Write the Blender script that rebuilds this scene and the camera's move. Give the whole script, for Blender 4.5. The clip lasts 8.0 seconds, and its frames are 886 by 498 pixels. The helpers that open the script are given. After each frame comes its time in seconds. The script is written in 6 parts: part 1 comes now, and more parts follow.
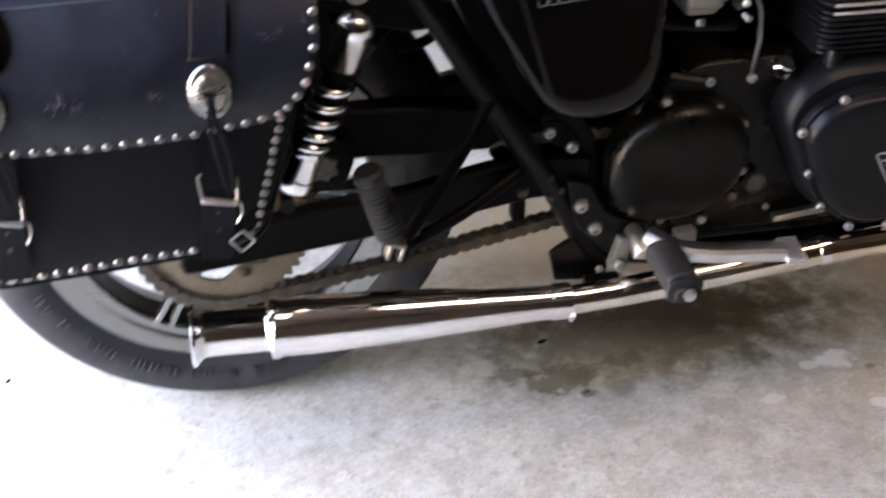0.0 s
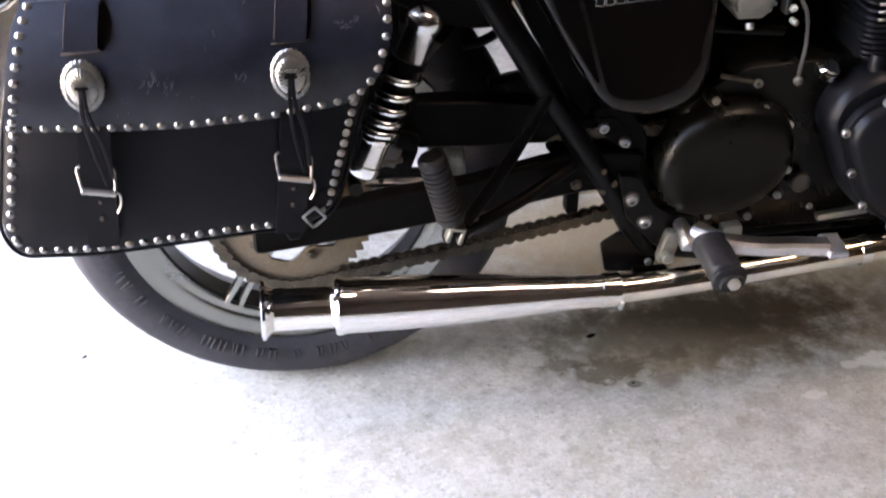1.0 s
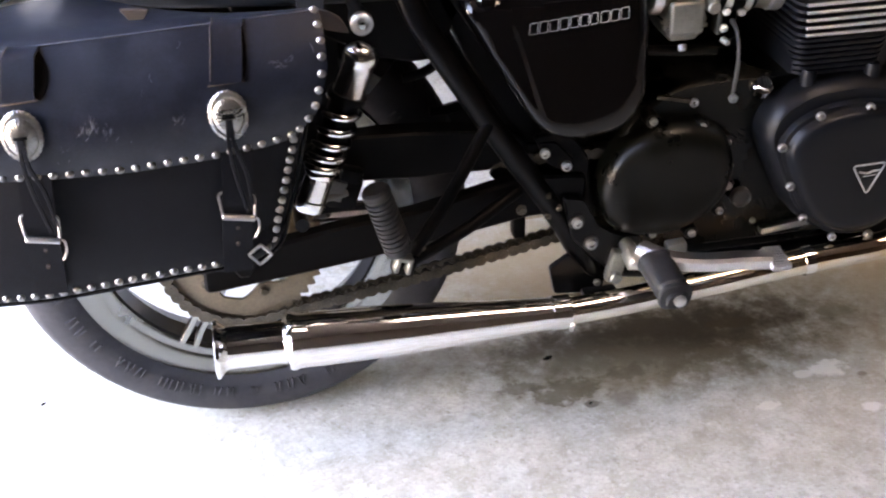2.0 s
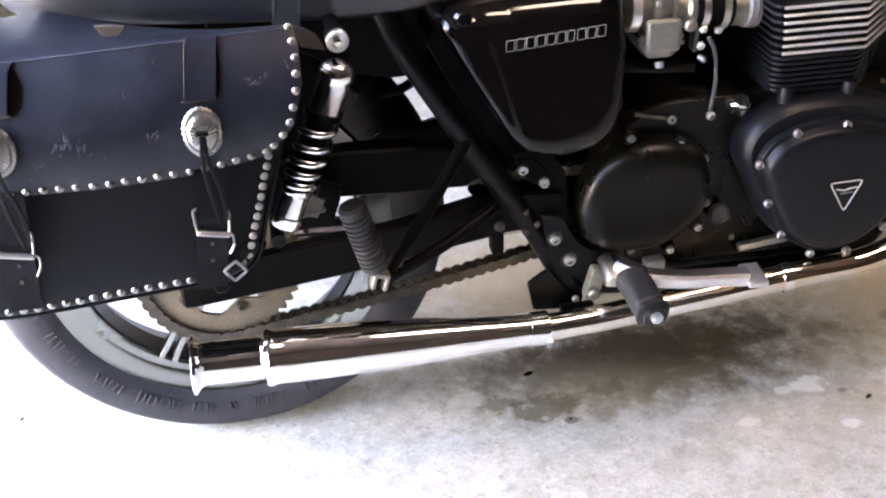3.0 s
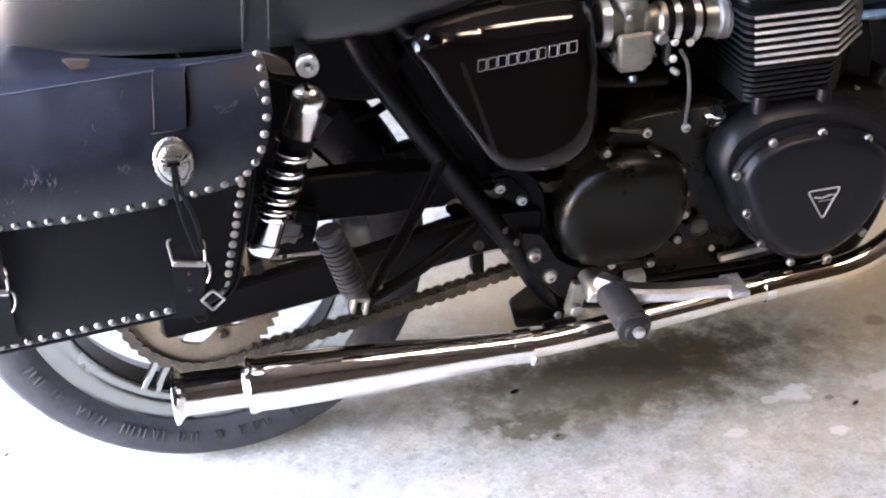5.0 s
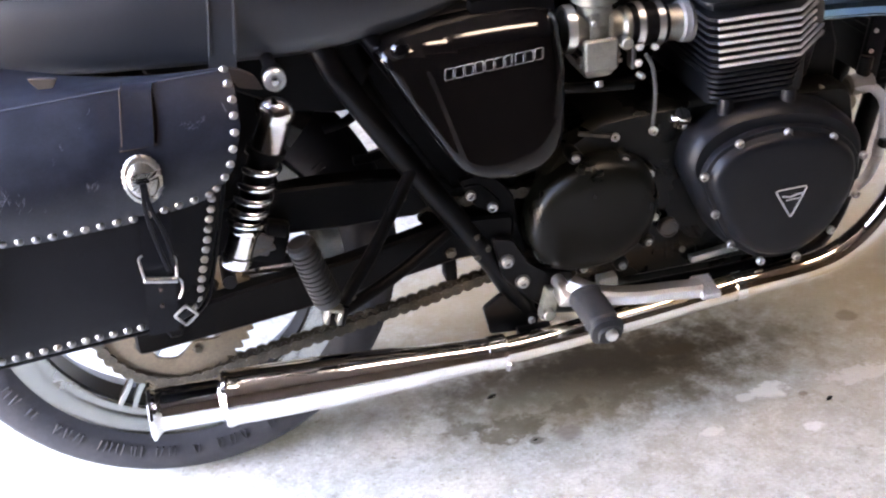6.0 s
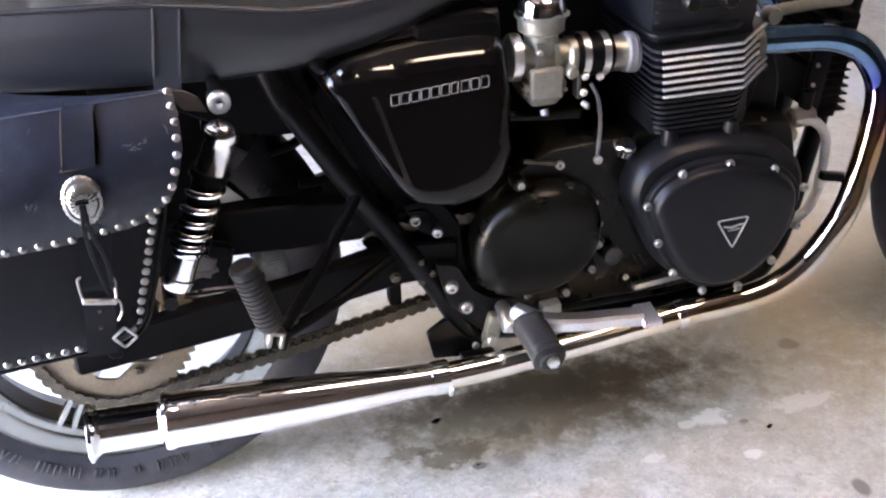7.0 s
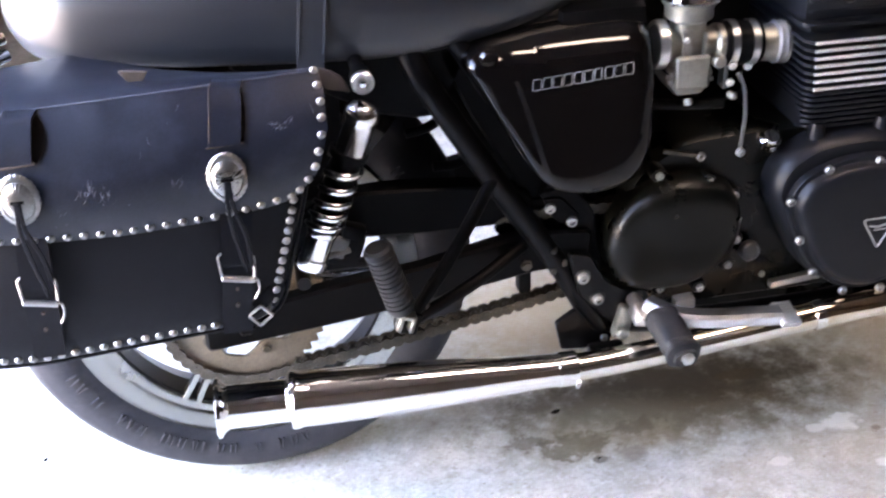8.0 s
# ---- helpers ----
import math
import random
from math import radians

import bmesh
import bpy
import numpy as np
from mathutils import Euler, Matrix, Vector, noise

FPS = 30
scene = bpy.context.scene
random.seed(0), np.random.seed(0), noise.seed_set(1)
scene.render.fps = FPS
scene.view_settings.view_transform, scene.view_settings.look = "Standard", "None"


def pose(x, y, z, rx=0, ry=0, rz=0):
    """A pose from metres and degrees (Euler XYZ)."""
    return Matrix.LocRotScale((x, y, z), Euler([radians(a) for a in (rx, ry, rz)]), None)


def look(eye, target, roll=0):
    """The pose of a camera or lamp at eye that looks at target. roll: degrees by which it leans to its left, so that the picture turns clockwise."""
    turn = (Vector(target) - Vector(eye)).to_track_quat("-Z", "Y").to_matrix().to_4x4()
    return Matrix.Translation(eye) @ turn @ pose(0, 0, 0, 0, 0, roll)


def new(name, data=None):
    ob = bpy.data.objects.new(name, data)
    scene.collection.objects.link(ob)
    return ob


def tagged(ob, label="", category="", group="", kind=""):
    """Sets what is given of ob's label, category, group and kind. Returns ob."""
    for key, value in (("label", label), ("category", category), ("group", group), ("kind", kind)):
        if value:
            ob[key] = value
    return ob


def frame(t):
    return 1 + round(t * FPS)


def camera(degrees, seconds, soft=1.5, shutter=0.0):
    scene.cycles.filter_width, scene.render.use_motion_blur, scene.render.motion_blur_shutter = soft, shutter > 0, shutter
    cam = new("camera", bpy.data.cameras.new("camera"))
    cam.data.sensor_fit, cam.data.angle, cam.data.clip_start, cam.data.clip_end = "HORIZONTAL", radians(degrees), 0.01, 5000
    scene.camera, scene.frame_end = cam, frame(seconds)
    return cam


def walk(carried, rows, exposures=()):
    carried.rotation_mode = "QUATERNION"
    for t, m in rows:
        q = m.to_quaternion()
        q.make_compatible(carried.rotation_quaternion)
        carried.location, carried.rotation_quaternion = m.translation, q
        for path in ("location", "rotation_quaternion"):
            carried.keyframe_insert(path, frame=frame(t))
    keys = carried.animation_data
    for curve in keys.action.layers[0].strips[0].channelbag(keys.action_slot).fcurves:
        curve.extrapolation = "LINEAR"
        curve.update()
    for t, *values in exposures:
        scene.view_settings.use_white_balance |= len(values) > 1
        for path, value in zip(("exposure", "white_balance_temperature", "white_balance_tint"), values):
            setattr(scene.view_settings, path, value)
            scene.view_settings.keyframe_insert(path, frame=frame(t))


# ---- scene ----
EXPOSURE, LAMP, KELVIN, TINT = 6.46, 0.42, 8350, 29
LIGHTNESS = [(0.0, -0.8, 800), (1.5, -0.64, 800), (2.2, -0.4, 600), (3.5, 0.0, 200), (7.2, 0.0, 0), (8.0, 0.0, -400)]
# camera and its way: seconds, place, yaw, pitch, roll
PATH = [
    (0.0, 0.0183, -1.396, 1.154, -11.77, -34.03, 0.44),
    (0.2, 0.0009, -1.4168, 1.1465, -10.48, -34.46, 1.38),
    (0.5, -0.0079, -1.471, 1.1424, -9.34, -33.8, 1.48),
    (1.0, -0.0132, -1.4964, 1.1517, -8.99, -32.52, 0.37),
    (1.5, -0.0006, -1.5032, 1.1625, -8.96, -31.22, -0.86),
    (2.0, 0.0175, -1.5153, 1.163, -10.5, -31.2, -1.53),
    (2.2, 0.0347, -1.5254, 1.1663, -10.09, -30.97, -1.59),
    (3.3, 0.0421, -1.5159, 1.168, -11.11, -30.63, -1.37),
    (3.5, 0.0373, -1.5167, 1.1671, -11.34, -30.71, -1.94),
    (4.0, 0.0441, -1.5132, 1.1727, -11.33, -30.3, -2.3),
    (4.5, 0.0477, -1.5088, 1.1745, -11.36, -30.14, -2.24),
    (4.7, 0.0532, -1.5101, 1.1702, -11.3, -29.89, -2.56),
    (5.8, 0.0712, -1.5231, 1.1724, -11.54, -29.88, -3.58),
    (6.0, 0.0702, -1.5186, 1.1798, -12.37, -29.8, -3.87),
    (6.2, 0.0865, -1.5268, 1.1779, -12.76, -29.55, -4.11),
    (6.5, 0.0867, -1.5198, 1.1824, -14.5, -29.53, -3.48),
    (7.0, 0.0886, -1.522, 1.1882, -14.76, -29.0, -1.78),
    (7.2, 0.0948, -1.532, 1.1918, -13.82, -28.63, -1.48),
    (7.5, 0.0695, -1.5158, 1.1829, -12.56, -28.46, -0.62),
    (7.8, 0.053, -1.5048, 1.1824, -10.19, -28.82, -1.71),
    (8.0, 0.0387, -1.4854, 1.1821, -9.72, -29.67, -2.11),
]

cam = camera(41.10, 8.0, soft=2.1, shutter=0.5)
walk(cam, [(t, pose(x, y, z, 0, 0, yaw) @ pose(0, 0, 0, 90 + pitch) @ pose(0, 0, 0, 0, 0, roll)) for t, x, y, z, yaw, pitch, roll in PATH],
     exposures=[(t, EXPOSURE + ev, KELVIN + warm, TINT) for t, ev, warm in LIGHTNESS])

# world, sun and lamps
world = bpy.data.worlds.new("sky")
scene.world = world
world.use_nodes = True
wn = world.node_tree.nodes
sky = wn.new("ShaderNodeTexSky")
sky.sky_type, sky.sun_disc = "NISHITA", False
sky.sun_elevation, sky.sun_rotation = radians(48), radians(110)
world.node_tree.links.new(sky.outputs["Color"], wn["Background"].inputs["Color"])
wn["Background"].inputs["Strength"].default_value = 0.15
sun_data = bpy.data.lights.new("sun", "SUN")
sun_data.energy, sun_data.angle, sun_data.color = 5.0, radians(0.6), (1.0, 0.95, 0.88)
sun = new("sun", sun_data)
sun.matrix_world = look((2.6, 7, 8), (0, 0, 0))

# ---- materials ----
MATS = {}


def material(name, base, rough=0.5, metal=0.0, coat=0.0, grain=60.0, vary=0.15, bump=0.1, blotch=6.0, rough_vary=0.08, dirt=None, dirt_amount=0.0, depth=0.002, spec=0.5):
    m = bpy.data.materials.new(name)
    m.use_nodes = True
    nt, b = m.node_tree, m.node_tree.nodes["Principled BSDF"]
    def add(kind, **values):
        n = nt.nodes.new(kind)
        for k, v in values.items():
            n.inputs[k].default_value = v
        return n
    co = nt.nodes.new("ShaderNodeTexCoord").outputs["Object"]
    fine, wide = add("ShaderNodeTexNoise", Scale=grain, Detail=4.0), add("ShaderNodeTexNoise", Scale=blotch, Detail=5.0, Roughness=0.6)
    for n in (fine, wide):
        nt.links.new(co, n.inputs["Vector"])
    total = add("ShaderNodeMath")
    nt.links.new(fine.outputs["Fac"], total.inputs[0])
    nt.links.new(wide.outputs["Fac"], total.inputs[1])
    span = add("ShaderNodeMapRange")
    span.inputs["From Min"].default_value, span.inputs["From Max"].default_value = 0.6, 1.4
    span.inputs["To Min"].default_value, span.inputs["To Max"].default_value = 1 - vary, 1 + vary
    nt.links.new(total.outputs[0], span.inputs["Value"])
    tint = nt.nodes.new("ShaderNodeMix")
    tint.data_type, tint.blend_type = "RGBA", "MULTIPLY"
    tint.inputs["Factor"].default_value = 1.0
    tint.inputs["A"].default_value = (*base, 1)
    nt.links.new(span.outputs["Result"], tint.inputs["B"])
    colour = tint.outputs["Result"]
    if dirt:
        spots = add("ShaderNodeTexNoise", Scale=blotch * 2.3, Detail=8.0, Roughness=0.7)
        nt.links.new(co, spots.inputs["Vector"])
        ramp = nt.nodes.new("ShaderNodeMapRange")
        ramp.inputs["From Min"].default_value, ramp.inputs["From Max"].default_value = 0.48, 0.72
        ramp.inputs["To Max"].default_value = dirt_amount
        nt.links.new(spots.outputs["Fac"], ramp.inputs["Value"])
        over = nt.nodes.new("ShaderNodeMix")
        over.data_type = "RGBA"
        over.inputs["B"].default_value = (*dirt, 1)
        nt.links.new(ramp.outputs["Result"], over.inputs["Factor"])
        nt.links.new(colour, over.inputs["A"])
        colour = over.outputs["Result"]
    nt.links.new(colour, b.inputs["Base Color"])
    rv = nt.nodes.new("ShaderNodeMapRange")
    rv.inputs["From Min"].default_value, rv.inputs["From Max"].default_value = 0.3, 0.7
    rv.inputs["To Min"].default_value, rv.inputs["To Max"].default_value = max(0.0, rough - rough_vary), min(1.0, rough + rough_vary)
    nt.links.new(wide.outputs["Fac"], rv.inputs["Value"])
    nt.links.new(rv.outputs["Result"], b.inputs["Roughness"])
    b.inputs["Metallic"].default_value, b.inputs["Coat Weight"].default_value, b.inputs["Coat Roughness"].default_value = metal, coat, 0.04
    b.inputs["Specular IOR Level"].default_value = spec
    if bump:
        bm_node = add("ShaderNodeBump", Strength=bump, Distance=depth)
        nt.links.new(fine.outputs["Fac"], bm_node.inputs["Height"])
        nt.links.new(bm_node.outputs["Normal"], b.inputs["Normal"])
    MATS[name] = m
    return m


# bag leather in two copies: dark body, scuffed flap with blue skylight tinted in
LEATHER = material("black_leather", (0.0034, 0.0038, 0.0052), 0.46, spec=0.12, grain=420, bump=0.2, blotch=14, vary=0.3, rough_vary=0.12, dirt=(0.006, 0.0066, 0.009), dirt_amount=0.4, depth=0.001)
LIT_WORN = material("lit_worn_flap_leather", (0.0062, 0.008, 0.0132), 0.42, spec=0.24, grain=420, bump=0.16, blotch=9, vary=0.35, rough_vary=0.1, dirt=(0.015, 0.0185, 0.028), dirt_amount=0.7, depth=0.0008)
SCUFF = material("scuffed_leather", (0.04, 0.046, 0.06), 0.55, grain=500, bump=0.2)
GAP_SHADE = material("shaded_suede", (0.003, 0.002, 0.0014), 0.9, spec=0.05, grain=300, bump=0.3)
SUEDE = material("leather_edge", (0.04, 0.026, 0.018), 0.8, grain=300, bump=0.3)
VINYL = material("seat_vinyl", (0.0098, 0.0112, 0.0145), 0.38, spec=0.7, grain=700, bump=0.25, blotch=8, rough_vary=0.08, depth=0.0006)
PIPING = material("seat_top_vinyl", (0.022, 0.022, 0.0195), 0.42, grain=500, bump=0.2, depth=0.0006)
GLOSS = material("gloss_black_paint", (0.0022, 0.0016, 0.0015), 0.07, coat=0.25, spec=0.3, grain=20, bump=0.0, rough_vary=0.03)
FRAME = material("frame_black_paint", (0.0016, 0.0014, 0.0015), 0.34, spec=0.15, grain=50, bump=0.03, rough_vary=0.08)
# one black engine paint in two copies, sky blue and lamp olive tinted in
COVER = material("sky_tinted_engine_paint", (0.0042, 0.0048, 0.0064), 0.38, spec=0.22, grain=900, bump=0.12, blotch=9, rough_vary=0.1, depth=0.0005, dirt=(0.009, 0.0092, 0.011), dirt_amount=0.3)
SATIN = material("engine_black_paint", (0.003, 0.0028, 0.0019), 0.3, spec=0.17, grain=900, bump=0.12, blotch=9, rough_vary=0.1, depth=0.0005, dirt=(0.006, 0.0056, 0.005), dirt_amount=0.25)
PLASTIC = material("black_plastic", (0.0014, 0.0012, 0.0012), 0.5, spec=0.08, grain=300, bump=0.1, depth=0.0005)
RUBBER = material("grip_rubber", (0.0125, 0.0128, 0.0145), 0.6, spec=0.35, grain=200, bump=0.2, vary=0.25, dirt=(0.033, 0.031, 0.029), dirt_amount=0.45, depth=0.0008)
TYRE = material("tyre_rubber", (0.02, 0.0195, 0.0235), 0.66, spec=0.3, grain=150, bump=0.2, vary=0.2, dirt=(0.055, 0.05, 0.052), dirt_amount=0.5, depth=0.0008)
CHROME = material("chrome", (0.86, 0.85, 0.84), 0.05, 1.0, grain=90, bump=0.012, rough_vary=0.03, vary=0.03, blotch=12)
SHROUD = material("dulled_chrome", (0.8, 0.79, 0.78), 0.15, 1.0, grain=120, bump=0.03, rough_vary=0.06, vary=0.08, blotch=12)
STEEL = material("bright_steel", (0.68, 0.67, 0.65), 0.28, 1.0, grain=250, bump=0.05, vary=0.15)
ALLOY = material("polished_alloy", (0.66, 0.66, 0.67), 0.3, 1.0, grain=300, bump=0.06, vary=0.12, rough_vary=0.08, dirt=(0.3, 0.29, 0.28), dirt_amount=0.25)
LIP = material("machined_wheel_alloy", (0.28, 0.285, 0.27), 0.22, 1.0, grain=300, bump=0.06, vary=0.12, rough_vary=0.08, dirt=(0.3, 0.29, 0.28), dirt_amount=0.15)
MILLED = material("milled_fin_edge", (0.62, 0.62, 0.63), 0.52, 1.0, grain=400, bump=0.05, vary=0.12)
CAST = material("cast_alloy", (0.27, 0.26, 0.23), 0.42, 0.85, grain=500, bump=0.25, vary=0.2, depth=0.0006, dirt=(0.09, 0.08, 0.06), dirt_amount=0.5)
CHAIN = material("greasy_chain_steel", (0.095, 0.08, 0.062), 0.34, 0.8, grain=300, bump=0.2, vary=0.4, depth=0.0006, dirt=(0.008, 0.007, 0.006), dirt_amount=0.7)
SPROCKET = material("sprocket_steel", (0.145, 0.112, 0.08), 0.55, 0.3, grain=200, bump=0.15, vary=0.25, dirt=(0.06, 0.045, 0.03), dirt_amount=0.5)
NICKEL = material("antique_nickel", (0.34, 0.33, 0.31), 0.3, 1.0, grain=400, bump=0.2, vary=0.25, depth=0.0006, dirt=(0.1, 0.09, 0.08), dirt_amount=0.45)
SILVER = material("silver_print", (0.3, 0.3, 0.29), 0.4, 0.3, grain=300, bump=0.0)
HOSE = material("pale_braided_hose", (0.5, 0.5, 0.5), 0.42, 0.0, grain=300, bump=0.2)
PALE = material("corroded_alloy", (0.25, 0.25, 0.26), 0.5, 0.5, grain=200, bump=0.4, vary=0.2, depth=0.0012, dirt=(0.18, 0.17, 0.16), dirt_amount=0.6)
CABLE = material("pale_hose", (0.07, 0.068, 0.066), 0.5, grain=300, bump=0.1)
DULL = material("dull_dark_metal", (0.09, 0.088, 0.085), 0.45, 0.7, grain=300, bump=0.1, vary=0.2)
WALL = material("brown_timber_wall", (0.016, 0.009, 0.0065), 0.7, grain=30, bump=0.2, blotch=2, vary=0.4)
PALE_WALL = material("painted_board", (0.46, 0.43, 0.385), 0.7, grain=60, bump=0.1, blotch=1.5, vary=0.1)
CEILING = material("ceiling_boards", (0.085, 0.08, 0.08), 0.75, grain=40, bump=0.1, blotch=1.5)


def heat_chrome():
    """Chrome, coloured blue and gold by heat towards the exhaust port."""
    m = material("heat_tinted_chrome", (0.82, 0.8, 0.77), 0.07, 1.0, grain=90, bump=0.012, rough_vary=0.03, vary=0.03)
    nt, b = m.node_tree, m.node_tree.nodes["Principled BSDF"]
    co = nt.nodes.new("ShaderNodeTexCoord")
    sep = nt.nodes.new("ShaderNodeSeparateXYZ")
    nt.links.new(co.outputs["Object"], sep.inputs[0])
    wob = nt.nodes.new("ShaderNodeTexNoise")
    wob.inputs["Scale"].default_value = 9.0
    add = nt.nodes.new("ShaderNodeMath")
    add.operation = "MULTIPLY_ADD"
    add.inputs[1].default_value = 0.05
    nt.links.new(wob.outputs["Fac"], add.inputs[0])
    nt.links.new(sep.outputs["Z"], add.inputs[2])
    ramp = nt.nodes.new("ShaderNodeValToRGB")
    cr = ramp.color_ramp
    stops = ((0.0, (0.82, 0.8, 0.78)), (0.277, (0.8, 0.76, 0.7)), (0.295, (0.72, 0.55, 0.36)), (0.34, (0.8, 0.76, 0.7)), (0.45, (0.76, 0.64, 0.5)), (0.505, (0.74, 0.46, 0.22)), (0.54, (0.45, 0.22, 0.24)), (0.585, (0.09, 0.12, 0.42)), (0.645, (0.16, 0.32, 0.5)))
    for n, (place, colour) in enumerate(stops):
        e = cr.elements[n] if n < 2 else cr.elements.new(place)
        e.position, e.color = place, (*colour, 1)
    nt.links.new(add.outputs[0], ramp.inputs["Fac"])
    nt.links.new(ramp.outputs["Color"], b.inputs["Base Color"])
    return m


HEAT = heat_chrome()


def concrete():
    """Grey floor slab with fine grain, broad mottling, oil under the engine, painted shade behind the tyre and pale
    paint splashes.
    """
    m = material("stained_concrete", (0.568, 0.552, 0.5), 0.7, spec=0.2, grain=170, bump=0.25, blotch=5, vary=0.12, rough_vary=0.12, dirt=(0.42, 0.385, 0.33), dirt_amount=0.4, depth=0.002)
    nt, b = m.node_tree, m.node_tree.nodes["Principled BSDF"]
    colour = b.inputs["Base Color"].links[0].from_socket
    co = nt.nodes.new("ShaderNodeTexCoord").outputs["Object"]
    warp = nt.nodes.new("ShaderNodeTexNoise")
    warp.inputs["Scale"].default_value, warp.inputs["Detail"].default_value, warp.inputs["Roughness"].default_value = 24.0, 9.0, 0.68
    nt.links.new(co, warp.inputs["Vector"])
    ragged = nt.nodes.new("ShaderNodeTexNoise")
    ragged.inputs["Scale"].default_value, ragged.inputs["Detail"].default_value, ragged.inputs["Roughness"].default_value = 48.0, 8.0, 0.65
    nt.links.new(co, ragged.inputs["Vector"])
    # old brown soiling in clouds, speckles, and pitted dark dots
    for scale, detail, lo, hi, amount, tone in ((2.6, 5.0, 0.42, 0.75, 0.3, (0.34, 0.28, 0.2)), (11.0, 9.0, 0.46, 0.7, 0.34, (0.32, 0.275, 0.21)), (36.0, 9.0, 0.5, 0.66, 0.36, (0.26, 0.225, 0.175)), (85.0, 6.0, 0.52, 0.68, 0.3, (0.3, 0.265, 0.21)), (52.0, 9.0, 0.6, 0.63, 0.5, (0.66, 0.645, 0.61)), (27.0, 9.0, 0.6, 0.65, 0.45, (0.66, 0.645, 0.61)), (31.0, 9.0, 0.57, 0.66, 0.4, (0.24, 0.205, 0.155)), (70.0, 10.0, 0.63, 0.65, 0.5, (0.16, 0.13, 0.095)), (16.0, 10.0, 0.57, 0.63, 0.34, (0.62, 0.595, 0.54)), (14.0, 10.0, 0.53, 0.59, 0.3, (0.3, 0.262, 0.2)), (150.0, 8.0, 0.5, 0.62, 0.35, (0.3, 0.27, 0.22)), (130.0, 8.0, 0.56, 0.64, 0.4, (0.68, 0.66, 0.62)), (110.0, 3.0, 0.68, 0.76, 0.55, (0.12, 0.105, 0.09))):
        cloud = nt.nodes.new("ShaderNodeTexNoise")
        cloud.inputs["Scale"].default_value, cloud.inputs["Detail"].default_value, cloud.inputs["Roughness"].default_value = scale, detail, 0.62
        nt.links.new(co, cloud.inputs["Vector"])
        part_of = nt.nodes.new("ShaderNodeMapRange")
        part_of.inputs["From Min"].default_value, part_of.inputs["From Max"].default_value, part_of.inputs["To Max"].default_value = lo, hi, amount
        nt.links.new(cloud.outputs["Fac"], part_of.inputs["Value"])
        over = nt.nodes.new("ShaderNodeMix")
        over.data_type = "RGBA"
        over.inputs["B"].default_value = (*tone, 1)
        nt.links.new(part_of.outputs["Result"], over.inputs["Factor"])
        nt.links.new(colour, over.inputs["A"])
        colour = over.outputs["Result"]
    # x, y, half length, half width, edge roughness, strength, colour
    marks = (
        (1.05, -0.18, 0.5, 0.3, 1.6, 0.35, (0.3, 0.265, 0.2)),
        (0.62, -0.045, 0.2, 0.075, 1.5, 0.55, (0.2, 0.172, 0.115)),
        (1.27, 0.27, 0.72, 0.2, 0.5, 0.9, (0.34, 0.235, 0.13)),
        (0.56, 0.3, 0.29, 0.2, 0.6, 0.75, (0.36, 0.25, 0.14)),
        (1.9, 0.7, 0.9, 0.8, 0.9, 0.5, (0.52, 0.45, 0.33)),
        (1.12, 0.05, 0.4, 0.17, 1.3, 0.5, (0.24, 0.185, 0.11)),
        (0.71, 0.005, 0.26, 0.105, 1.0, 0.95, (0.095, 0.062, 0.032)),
        # brown smear behind the tyre: chain oil with cast shade painted in
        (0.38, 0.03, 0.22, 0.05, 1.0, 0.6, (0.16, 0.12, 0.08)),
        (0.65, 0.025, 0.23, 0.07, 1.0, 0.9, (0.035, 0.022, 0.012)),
        (0.80, 0.02, 0.05, 0.016, 1.2, 0.8, (0.055, 0.032, 0.013)),
        (0.52, -0.07, 0.16, 0.07, 0.9, 0.5, (0.24, 0.205, 0.145)),
        (0.472, -0.097, 0.06, 0.03, 1.6, 0.7, (0.12, 0.095, 0.06)),
        (0.556, -0.134, 0.022, 0.02, 0.5, 0.55, (0.2, 0.165, 0.135)),
        (0.502, -0.137, 0.013, 0.009, 0.9, 0.7, (0.1, 0.08, 0.065)),
        (1.033, -0.357, 0.013, 0.02, 0.3, 0.75, (0.12, 0.09, 0.08)),
        (1.126, 0.02, 0.02, 0.018, 0.4, 0.6, (0.16, 0.12, 0.08)),
        (0.985, 0.015, 0.035, 0.02, 0.7, 0.6, (0.16, 0.12, 0.075)),
        (0.944, -0.159, 0.008, 0.007, 0.3, 0.6, (0.16, 0.12, 0.08)),
        (0.40, -0.075, 0.03, 0.016, 1.2, 0.6, (0.13, 0.105, 0.075)),
        (0.585, -0.07, 0.04, 0.02, 1.9, 0.45, (0.11, 0.085, 0.055)),
        (0.66, -0.085, 0.026, 0.014, 1.9, 0.45, (0.14, 0.11, 0.075)),
        (0.73, -0.06, 0.04, 0.02, 1.5, 0.55, (0.14, 0.11, 0.07)),
        (0.79, -0.1, 0.02, 0.01, 1.4, 0.5, (0.17, 0.14, 0.1)),
        (0.896, -0.132, 0.03, 0.02, 1.3, 0.9, (0.68, 0.65, 0.59)),
        (0.853, -0.14, 0.016, 0.01, 1.3, 0.8, (0.64, 0.61, 0.55)),
        (0.765, -0.202, 0.018, 0.011, 1.3, 0.7, (0.64, 0.61, 0.55)),
        (0.919, -0.239, 0.016, 0.012, 1.2, 0.65, (0.72, 0.7, 0.68)),
        (1.06, -0.14, 0.06, 0.022, 1.8, 0.45, (0.68, 0.665, 0.64)),
        (1.95, 1.05, 0.12, 0.2, 0.9, 0.6, (0.7, 0.69, 0.68)),
    )
